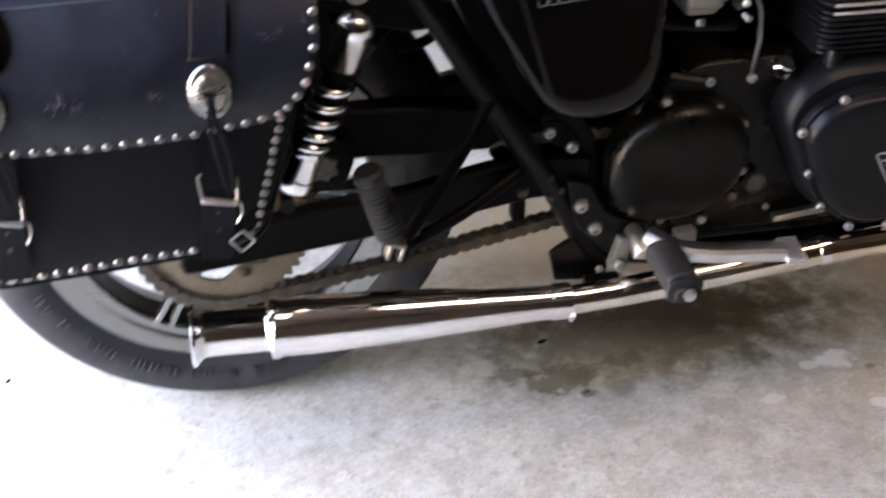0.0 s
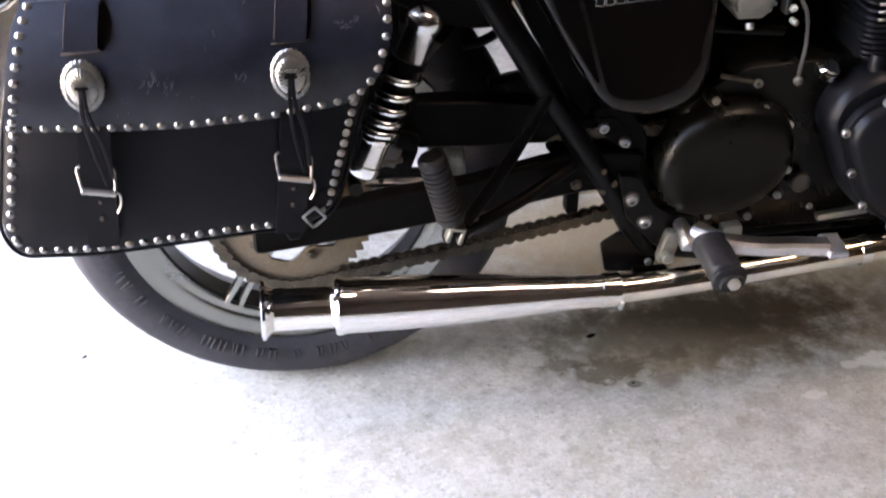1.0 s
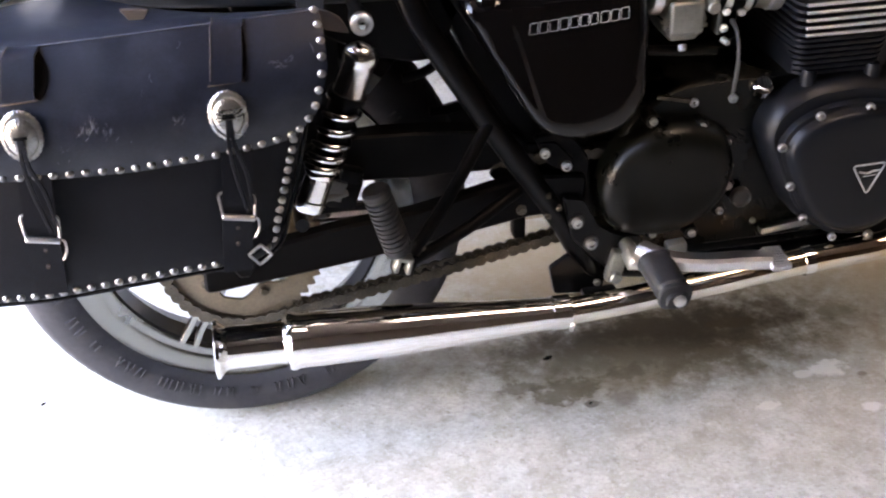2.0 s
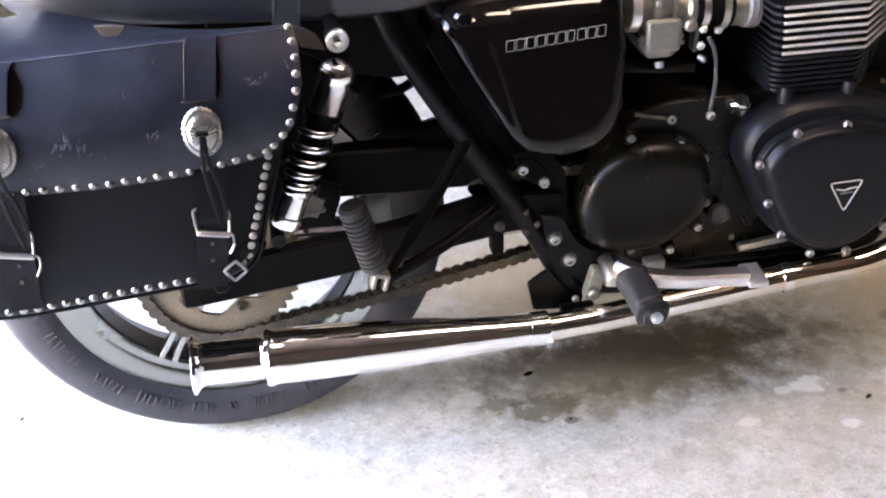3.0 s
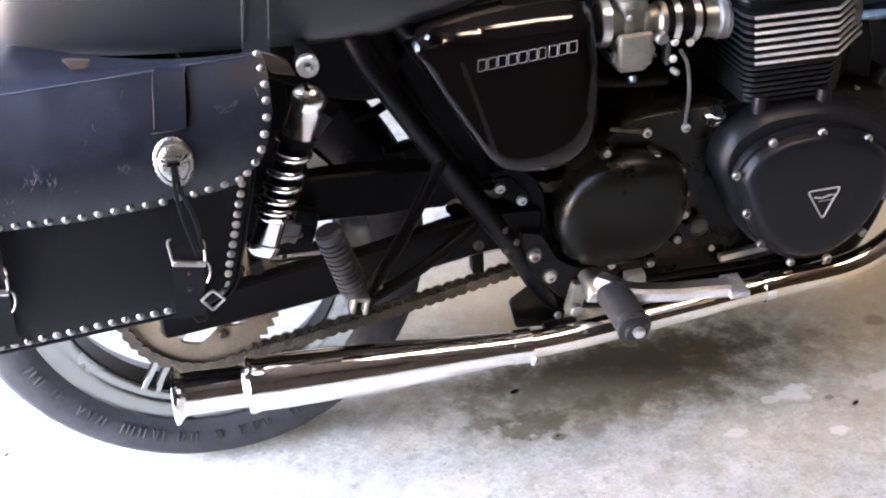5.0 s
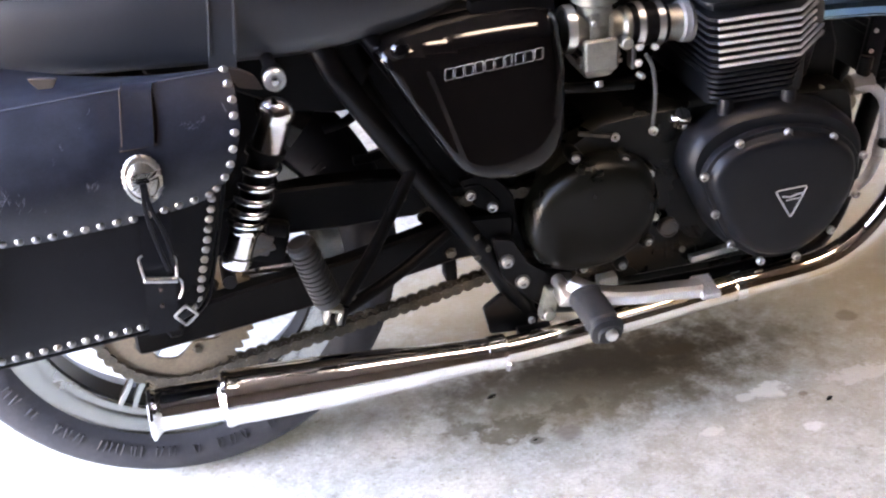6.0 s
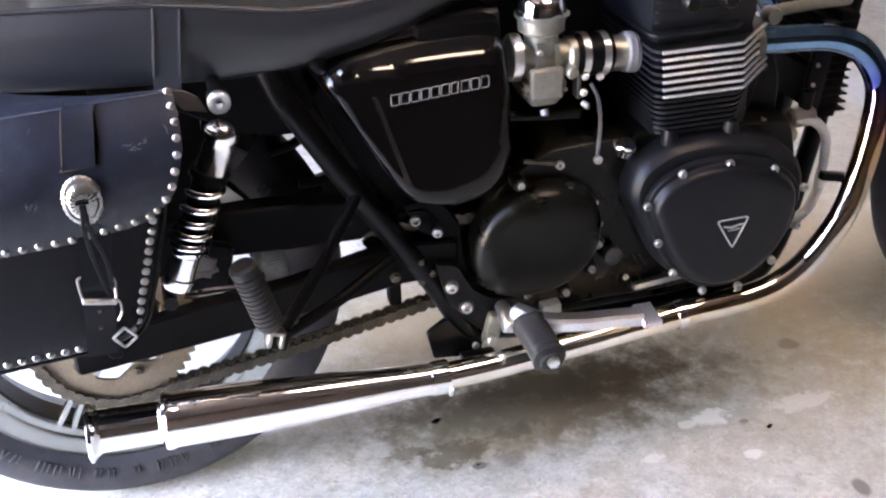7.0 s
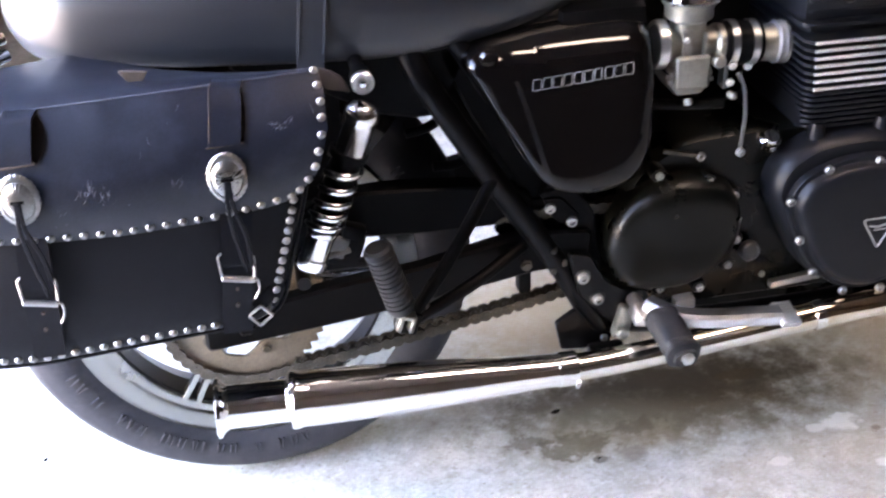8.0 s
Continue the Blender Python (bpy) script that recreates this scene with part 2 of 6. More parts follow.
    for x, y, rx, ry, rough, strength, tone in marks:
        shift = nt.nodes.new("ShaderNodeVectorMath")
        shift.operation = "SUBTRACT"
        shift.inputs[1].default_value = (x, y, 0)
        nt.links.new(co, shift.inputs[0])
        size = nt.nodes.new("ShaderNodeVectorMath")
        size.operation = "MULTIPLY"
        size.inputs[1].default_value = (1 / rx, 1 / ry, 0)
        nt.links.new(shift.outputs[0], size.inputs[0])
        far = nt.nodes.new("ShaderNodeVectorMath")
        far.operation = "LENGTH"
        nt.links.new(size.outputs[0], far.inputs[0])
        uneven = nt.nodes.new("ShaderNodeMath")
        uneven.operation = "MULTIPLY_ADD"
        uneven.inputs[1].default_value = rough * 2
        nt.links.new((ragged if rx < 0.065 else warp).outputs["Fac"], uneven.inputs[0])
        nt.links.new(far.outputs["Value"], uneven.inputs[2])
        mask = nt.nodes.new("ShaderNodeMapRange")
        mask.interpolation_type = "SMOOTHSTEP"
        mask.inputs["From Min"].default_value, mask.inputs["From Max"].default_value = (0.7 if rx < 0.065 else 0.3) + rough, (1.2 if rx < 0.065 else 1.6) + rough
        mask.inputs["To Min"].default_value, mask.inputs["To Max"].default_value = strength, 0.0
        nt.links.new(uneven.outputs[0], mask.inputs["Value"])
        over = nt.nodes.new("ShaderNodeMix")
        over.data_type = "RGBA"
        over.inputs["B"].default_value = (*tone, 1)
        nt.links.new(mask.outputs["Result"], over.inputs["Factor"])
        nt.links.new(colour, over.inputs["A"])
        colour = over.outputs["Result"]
    nt.links.new(colour, b.inputs["Base Color"])
    return m


CONCRETE = concrete()
GLOW = bpy.data.materials.new("lamp_diffuser")
GLOW.use_nodes = True
GLOW.node_tree.nodes["Principled BSDF"].inputs["Emission Color"].default_value = (1.0, 0.95, 0.85, 1)
GLOW.node_tree.nodes["Principled BSDF"].inputs["Emission Strength"].default_value = LAMP
WHITE = material("white_enamel", (0.8, 0.8, 0.78), 0.35, grain=40, bump=0.0)


# ---- mesh helpers ----
def thing(name, at, label, category, group=""):
    ob = new(name)
    ob.location = at
    ob.empty_display_size = 0.1
    return tagged(ob, label, category, group)


def finish(bm, sharp=38):
    bmesh.ops.recalc_face_normals(bm, faces=bm.faces[:])
    for f in bm.faces:
        f.smooth = True
    for e in bm.edges:
        e.smooth = len(e.link_faces) == 2 and e.calc_face_angle(0.0) < radians(sharp)
    return bm


def part(name, bm, mat, parent=None, label="", sharp=38):
    me = bpy.data.meshes.new(name)
    finish(bm, sharp).to_mesh(me)
    bm.free()
    me.materials.append(mat)
    ob = new(name, me)
    if parent:
        ob.parent = parent
        ob.matrix_parent_inverse = Matrix.Translation(-parent.location) if parent.type == "EMPTY" else Matrix()
    return tagged(ob, label)


def piece(name, me, m, parent):
    """An object of its own on a shared mesh, at the pose m."""
    ob = new(name, me)
    ob.parent = parent
    if parent.type == "EMPTY":
        ob.matrix_parent_inverse = Matrix.Translation(-parent.location)
    ob.matrix_basis = m
    return ob


def shared(name, bm, mat):
    me = bpy.data.meshes.new(name)
    finish(bm).to_mesh(me)
    bm.free()
    me.materials.append(mat)
    return me


def ring_faces(bm, a, b):
    n = len(a)
    for i in range(n):
        bm.faces.new((a[i], a[(i + 1) % n], b[(i + 1) % n], b[i]))


def basis(axis):
    """A turn that takes z to axis."""
    return Vector((0, 0, 1)).rotation_difference(Vector(axis).normalized()).to_matrix().to_4x4()


def lathe(profile, at=(0, 0, 0), axis=(0, 1, 0), seg=32, bm=None, closed=False, arc=None):
    """Turns (radius, height) round an axis; closed joins the last ring to the first."""
    bm = bm or bmesh.new()
    m = Matrix.Translation(at) @ basis(axis)
    rings = []
    for r, h in profile:
        if r < 1e-6:
            rings.append([bm.verts.new(m @ Vector((0, 0, h)))])
        else:
            rings.append([bm.verts.new(m @ Vector((r * math.cos(2 * math.pi * i / seg), r * math.sin(2 * math.pi * i / seg), h))) for i in range(seg)])
    pairs = list(zip(rings, rings[1:])) + ([(rings[-1], rings[0])] if closed else [])
    for a, b in pairs:
        if len(a) == 1 and len(b) == 1:
            continue
        if len(a) == 1 or len(b) == 1:
            tip, ring = (a[0], b) if len(a) == 1 else (b[0], a)
            for i in range(seg):
                bm.faces.new((tip, ring[i], ring[(i + 1) % seg]))
        else:
            ring_faces(bm, a, b)
    if not closed:
        for ring in (rings[0], rings[-1]):
            if len(ring) > 2:
                bm.faces.new(ring)
    return bm


def spline(points, n=8):
    """Catmull-Rom through the points."""
    p = [Vector(q) for q in points]
    p = [2 * p[0] - p[1]] + p + [2 * p[-1] - p[-2]]
    out = []
    for i in range(1, len(p) - 2):
        for k in range(n):
            t = k / n
            a, b, c, d = p[i - 1], p[i], p[i + 1], p[i + 2]
            out.append(0.5 * (2 * b + (c - a) * t + (2 * a - 5 * b + 4 * c - d) * t * t + (3 * b - a - 3 * c + d) * t ** 3))
    return out + [p[-2]]


def sweep(points, radius, seg=14, bm=None, closed=False, flat=None):
    """A tube along points; radius a number or one for each point; flat=(a, b, up) gives a rectangular bar instead."""
    bm = bm or bmesh.new()
    pts = [Vector(q) for q in points]
    n = len(pts)
    rad = radius if isinstance(radius, (list, tuple)) else [radius] * n
    up = Vector(flat[2]) if flat else None
    rings, side = [], None
    for i, q in enumerate(pts):
        if closed:
            along = (pts[(i + 1) % n] - pts[i - 1]).normalized()
        else:
            along = (pts[min(i + 1, n - 1)] - pts[max(i - 1, 0)]).normalized()
        if up is not None:
            side = along.cross(up).normalized()
        elif side is None:
            side = along.orthogonal().normalized()
        else:
            side = (side - along * side.dot(along)).normalized()
        top = along.cross(side)
        if flat:
            a, b, c = flat[0] / 2, flat[1] / 2, min(flat[0], flat[1]) * 0.22
            corners = [(a - c, b), (-a + c, b), (-a, b - c), (-a, -b + c), (-a + c, -b), (a - c, -b), (a, -b + c), (a, b - c)]
            rings.append([bm.verts.new(q + side * u + top * v) for u, v in corners])
        else:
            rings.append([bm.verts.new(q + rad[i] * (side * math.cos(2 * math.pi * k / seg) + top * math.sin(2 * math.pi * k / seg))) for k in range(seg)])
    for a, b in zip(rings, rings[1:]):
        ring_faces(bm, a, b)
    if closed:
        ring_faces(bm, rings[-1], rings[0])
    else:
        bm.faces.new(rings[0])
        bm.faces.new(rings[-1])
    return bm


def fillet(poly, r, n=5):
    """Rounds the corners of a closed outline."""
    out, k = [], len(poly)
    for i, p in enumerate(poly):
        p, a, b = Vector(p), Vector(poly[i - 1]), Vector(poly[(i + 1) % k])
        ri = r[i] if isinstance(r, (list, tuple)) else r
        da, db = (a - p), (b - p)
        c = min(ri, da.length * 0.48, db.length * 0.48)
        s, e = p + da.normalized() * c, p + db.normalized() * c
        for j in range(n + 1):
            t = j / n
            out.append((1 - t) ** 2 * s + 2 * t * (1 - t) * p + t * t * e)
    return out


def inset(outline, d):
    n, area = len(outline), sum(a[0] * b[1] - b[0] * a[1] for a, b in zip(outline, outline[1:] + outline[:1]))
    sign, out = (1 if area > 0 else -1), []
    for i, p in enumerate(outline):
        e = Vector(outline[(i + 1) % n]) - Vector(outline[i - 1])
        if e.length < 1e-9:
            e = Vector((1, 0))
        e.normalize()
        out.append(Vector(p) + sign * d * Vector((-e[1], e[0])))
    return out


def slab(outline, layers, bm=None, place=None):
    """Stacks insets of an (x, z) outline at depths y: layers of (inset, y)."""
    bm = bm or bmesh.new()
    place = place or (lambda u, v, y: (u, y, v))
    c = sum((Vector(p) for p in outline), Vector((0, 0))) / len(outline)
    mean = sum((Vector(p) - c).length for p in outline) / len(outline)
    def ring(d):
        line = inset(outline, min(d, 0.012)) if d else [Vector(p) for p in outline]
        return line if d <= 0.012 else [p.lerp(c, min(0.95, (d - 0.012) / mean)) for p in line]
    rings = [[bm.verts.new(place(p[0], p[1], y)) for p in ring(d)] for d, y in layers]
    for a, b in zip(rings, rings[1:]):
        ring_faces(bm, a, b)
    for line, (d, y) in ((rings[0], layers[0]), (rings[-1], layers[-1])):
        tip = bm.verts.new(place(c[0], c[1], y))
        for i in range(len(line)):
            bm.faces.new((tip, line[i], line[(i + 1) % len(line)]))
    return bm


def block(at, size, bevel=0.003, turn=None, bm=None, steps=2):
    """A box with rounded edges."""
    own = bmesh.new()
    bmesh.ops.create_cube(own, size=1.0)
    bmesh.ops.scale(own, vec=size, verts=own.verts)
    if bevel:
        bmesh.ops.bevel(own, geom=own.edges[:], offset=min(bevel, min(size) * 0.45), segments=steps, affect="EDGES", profile=0.6)
    own.transform(Matrix.Translation(at) @ (turn or Matrix()))
    if bm is None:
        return own
    tmp = bpy.data.meshes.new("tmp")
    own.to_mesh(tmp)
    own.free()
    bm.from_mesh(tmp)
    bpy.data.meshes.remove(tmp)
    return bm


def rod(a, b, r, seg=16, bevel=0.0, bm=None):
    a, b = Vector(a), Vector(b)
    h = (b - a).length
    c = min(bevel, r * 0.6, h * 0.4)
    prof = [(r - c, 0), (r, c), (r, h - c), (r - c, h)] if c else [(r, 0), (r, h)]
    return lathe(prof, a, b - a, seg, bm)


def sheet(f, nu, nv, thick):
    """A closed skin over f(u, v), with thickness along its normal."""
    bm = bmesh.new()
    grid = [[Vector(f(i / nu, j / nv)) for j in range(nv + 1)] for i in range(nu + 1)]
    def normal(i, j):
        du = grid[min(i + 1, nu)][j] - grid[max(i - 1, 0)][j]
        dv = grid[i][min(j + 1, nv)] - grid[i][max(j - 1, 0)]
        return du.cross(dv).normalized()
    front = [[bm.verts.new(grid[i][j]) for j in range(nv + 1)] for i in range(nu + 1)]
    back = [[bm.verts.new(grid[i][j] - thick * normal(i, j)) for j in range(nv + 1)] for i in range(nu + 1)]
    for i in range(nu):
        for j in range(nv):
            bm.faces.new((front[i][j], front[i + 1][j], front[i + 1][j + 1], front[i][j + 1]))
            bm.faces.new((back[i][j], back[i][j + 1], back[i + 1][j + 1], back[i + 1][j]))
    rim = [(i, 0) for i in range(nu)] + [(nu, j) for j in range(nv)] + [(i, nv) for i in range(nu, 0, -1)] + [(0, j) for j in range(nv, 0, -1)]
    for (a, b), (c, d) in zip(rim, rim[1:] + rim[:1]):
        bm.faces.new((front[a][b], back[a][b], back[c][d], front[c][d]))
    return bm


SCREW = material("dull_screw_steel", (0.42, 0.41, 0.39), 0.34, 1.0, grain=300, bump=0.05, vary=0.2)
# shared screws: a socket head, and a hexagon
BOLT = shared("bolt", lathe([(0.0066, 0.0), (0.0066, 0.0045), (0.0056, 0.006), (0.0034, 0.006), (0.003, 0.0025), (0.0, 0.0025)], (0, 0, 0), (0, -1, 0), 12), SCREW)
HEX = shared("hexagon_bolt", lathe([(0.0085, 0.0), (0.0085, 0.001), (0.0062, 0.0012), (0.0062, 0.005), (0.005, 0.006), (0.0, 0.006)], (0, 0, 0), (0, -1, 0), 6), STEEL)

DULL_HEX = shared("hexagon_bolt", lathe([(0.0085, 0.0), (0.0085, 0.001), (0.0062, 0.0012), (0.0062, 0.005), (0.005, 0.006), (0.0, 0.006)], (0, 0, 0), (0, -1, 0), 6), CHAIN)


def bolt(parent, x, y, z, size=1.0, me=None):
    return piece("bolt", me or BOLT, pose(x, y, z, 0, random.uniform(0, 60), 0) @ Matrix.Scale(size, 4), parent)


# ---- the garage ----
X0, X1, Y0, Y1, H = -0.85, 4.2, -3.0, 2.9, 2.45
bm = bmesh.new()
bmesh.ops.create_grid(bm, x_segments=8, y_segments=8, size=120)
bmesh.ops.translate(bm, verts=bm.verts, vec=(0, 0, 0))
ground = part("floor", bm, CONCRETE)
tagged(ground, "grey concrete garage floor with oil stains and paint splashes", "floor", kind="structure")

# unseen ground added outside to set how much daylight bounces in
TARMAC = material("outside_ground", (0.24, 0.235, 0.225), 0.85, grain=120, bump=0.3, blotch=2, vary=0.2)
tagged(part("driveway", block((X0 - 5.06, 0.0, 0.003), (10.0, 16.0, 0.008), 0.0), TARMAC), "pale ground slab, unseen, added outside the door for its bounce light", "driveway", kind="structure")


def wall(name, lo, hi, mat, label):
    c, s = [(a + b) / 2 for a, b in zip(lo, hi)], [b - a for a, b in zip(lo, hi)]
    return tagged(part(name, block(c, s, 0.0), mat), label, "wall", kind="structure")


wall("wall_south", (X0, Y0 - 0.12, 0.0), (X1, Y0, H), WALL, "dark brown timber wall of the garage")
wall("wall_north", (X0, Y1, 0.0), (X1, Y1 + 0.12, H), PALE_WALL, "pale painted board wall of the garage")
wall("wall_east", (X1, Y0 - 0.12, 0.0), (X1 + 0.12, Y1 + 0.12, H), WALL, "dark brown timber end wall")
# unseen end wall added to shape the daylight: piers and lintel round the vehicle door
wall("wall_west_pier", (X0 - 0.12, Y0 - 0.12, 0.0), (X0, -0.95, H), WALL, "brown timber pier, unseen, added to shape the daylight")
wall("wall_west_post", (X0 - 0.12, 0.6, 0.0), (X0, Y1 + 0.12, H), WALL, "brown timber wall, unseen, added to narrow the daylight")
wall("wall_west_lintel", (X0 - 0.12, -0.95, 2.25), (X0, 0.6, H), WALL, "brown timber lintel, unseen, added over the daylight opening")
tagged(part("ceiling", block(((X0 + X1) / 2, (Y0 + Y1) / 2, H + 0.06), (X1 - X0 + 0.24, Y1 - Y0 + 0.24, 0.12), 0.0), CEILING), "brown boarded garage ceiling", "ceiling", kind="structure")

lamp = thing("ceiling_light", (1.12, -0.72, H - 0.09), "white fluorescent batten light on the ceiling", "ceiling light")
part("housing", block((1.12, -0.72, H - 0.03), (0.86, 0.32, 0.06), 0.006), WHITE, lamp)
part("diffuser", block((1.12, -0.72, H - 0.075), (0.8, 0.26, 0.03), 0.008), GLOW, lamp, "glowing white diffuser")

# ---- the motorcycle: x runs forward from the rear axle, the machine's middle is y = 0 ----
bike = thing("motorcycle", (0.0, 0.0, 0.0), "black and chrome twin-cylinder roadster parked on concrete", "motorcycle")
R_WHEEL, Z_AXLE = 0.333, 0.333
CHAIN_Y = -0.113


def circle(r, a):
    return Vector((r * math.cos(a), r * math.sin(a)))


def rear_wheel():
    c = (0, 0, Z_AXLE)
    # black barrel, wider on the far side, with bright machined lips
    rim = part("rear_wheel", lathe([(0.2015, 0.041), (0.205, 0.043), (0.2085, 0.036), (0.2085, 0.006), (0.2005, 0.006)], c, (0, -1, 0), 96, closed=True), FRAME, bike, "black cast wheel with bright machined lips")
    part("barrel", lathe([(0.2005, 0.0055), (0.2085, 0.0055), (0.2255, -0.036), (0.2225, -0.043), (0.219, -0.041)], c, (0, -1, 0), 96, closed=True), FRAME, rim, "black far half of the rim")
    near = [(0.205, 0.0435), (0.210, 0.0462), (0.2155, 0.0462), (0.2205, 0.0478), (0.226, 0.0505), (0.2395, 0.0512), (0.2477, 0.0545), (0.249, 0.0525), (0.2425, 0.046), (0.2265, 0.040), (0.209, 0.0362)]
    distant = [(0.2255, -0.0435), (0.2275, -0.0462), (0.232, -0.0478), (0.2375, -0.0505), (0.2425, -0.0512), (0.2477, -0.0545), (0.249, -0.0525), (0.243, -0.046), (0.236, -0.040), (0.2285, -0.0362)]
    for lip in (near, distant):
        part("rim_lip", lathe(lip, c, (0, -1, 0), 120, closed=True), LIP, rim, "bright machined rim lip")
    # seven double spokes with a slot between the ribs
    for k in range(7):
        a = radians(243 + 360 / 7 * k)
        out, side = Vector((math.cos(a), math.sin(a))), Vector((-math.sin(a), math.cos(a)))
        for s in (-1, 1):
            pts = [(0.05, s * 0.014), (0.12, s * 0.0098), (0.165, s * 0.0085), (0.19, s * 0.009), (0.2075, s * 0.0105)]
            line = [(out[0] * r + side[0] * w, d, Z_AXLE + out[1] * r + side[1] * w) for (r, w), d in zip(pts, (-0.05, -0.046, -0.041, -0.038, -0.0365))]
            sp = part("spoke", sweep(spline(line, 4), 0.01, flat=(0.0078, 0.016, (0, 1, 0))), FRAME, rim)
            face = [(x, y - 0.0092, z) for x, y, z in line]
            part("spoke_face", sweep(spline(face, 4), 0.01, flat=(0.0082, 0.003, (0, 1, 0))), LIP, sp, "bright machined spoke edge")
    part("hub", lathe([(0.0, -0.075), (0.035, -0.075), (0.045, -0.06), (0.062, -0.045), (0.062, 0.045), (0.045, 0.06), (0.03, 0.07), (0.0, 0.07)], c, (0, -1, 0), 40), PLASTIC, rim)
    t = [(0.237, 0.0425), (0.2455, 0.0505), (0.253, 0.057), (0.266, 0.0625), (0.280, 0.0648), (0.293, 0.0638), (0.3045, 0.0595), (0.308, 0.0578), (0.3155, 0.050), (0.3235, 0.037), (0.3295, 0.0205), (R_WHEEL, 0.0)]
    profile = t + [(r, -h) for r, h in reversed(t[:-1])]
    part("tyre", lathe(profile, c, (0, -1, 0), 160, closed=True), TYRE, rim, "worn black road tyre with raised sidewall marks", sharp=50)
    # raised sidewall marks: plain bars, unreadable
    bm = bmesh.new()
    rng = random.Random(5)
    for a0, n, big in ((192, 3, 0.8), (203, 4, 1.15), (214, 2, 1.0), (223, 6, 1.1), (238, 8, 1.2), (256, 4, 1.0), (267, 2, 0.8), (275, 6, 1.1), (292, 3, 1.0), (303, 5, 0.9), (20, 9, 1.0), (80, 10, 1.0), (140, 8, 1.0)):
        for k in range(n):
            a = radians(a0 + k * 1.9 + rng.uniform(-0.3, 0.3))
            r0, r1 = 0.271 - 0.007 * big, 0.271 + 0.008 * big
            tilt = rng.choice((-0.012, 0.0, 0.0, 0.014))
            p0 = (circle(r0, a)[0], -0.0643, Z_AXLE + circle(r0, a)[1])
            p1 = (circle(r1, a + tilt)[0], -0.0655, Z_AXLE + circle(r1, a + tilt)[1])
            sweep([p0, p1], 0.001, bm=bm, flat=(0.0027, 0.0032, (0, 1, 0)))
    tagged(part("sidewall_lettering", bm, TYRE, rim, "raised rubber bars"), kind="stuff")
    # tread grooves as shallow blocks along both shoulders
    bm = bmesh.new()
    for k in range(72):
        a = 2 * math.pi * k / 72
        line = []
        for r, h, da in ((0.3112, 0.0545, 0.0), (0.3203, 0.0425, 0.03), (0.3278, 0.026, 0.065)):
            p = circle(r - 0.0003, a + da)
            line.append((p[0], -h, Z_AXLE + p[1]))
        sweep(line, 0.0009, seg=5, bm=bm)
    tagged(part("tread_sipes", bm, PLASTIC, rim, "dark tread sipes"), kind="stuff")
    return rim


def sprocket(parent):
    n, bm = 43, bmesh.new()
    rp, outer = 0.1087, []
    for k in range(n * 4):
        a = 2 * math.pi * k / (n * 4)
        outer.append(circle(rp + (0.0045, 0.0005, -0.0052, 0.0005)[k % 4], a))
    inner = []
    for k in range(n * 4):
        a = 2 * math.pi * k / (n * 4)
        lobe = 0.5 + 0.5 * math.cos(5 * (a - radians(290)))
        inner.append(circle(0.0745 - 0.018 * max(0.0, lobe - 0.2) / 0.8, a))
    rings = [[bm.verts.new((p[0], y, Z_AXLE + p[1])) for p in line] for line, y in ((outer, CHAIN_Y - 0.003), (outer, CHAIN_Y + 0.003), (inner, CHAIN_Y + 0.003), (inner, CHAIN_Y - 0.003))]
    for a, b in zip(rings, rings[1:] + rings[:1]):
        ring_faces(bm, a, b)
    s = part("sprocket", bm, SPROCKET, parent, "dull tan steel rear sprocket")
    part("carrier", lathe([(0.0, -0.1), (0.058, -0.1), (0.061, -0.095), (0.061, -0.06), (0.0, -0.06)], (0, 0, Z_AXLE), (0, 1, 0), 40), PLASTIC, s, "black sprocket carrier")
    for k in range(5):
        p = circle(0.067, radians(290 + 72 * k))
        bolt(s, p[0], CHAIN_Y - 0.003, Z_AXLE + p[1], 1.0, DULL_HEX)
    return s


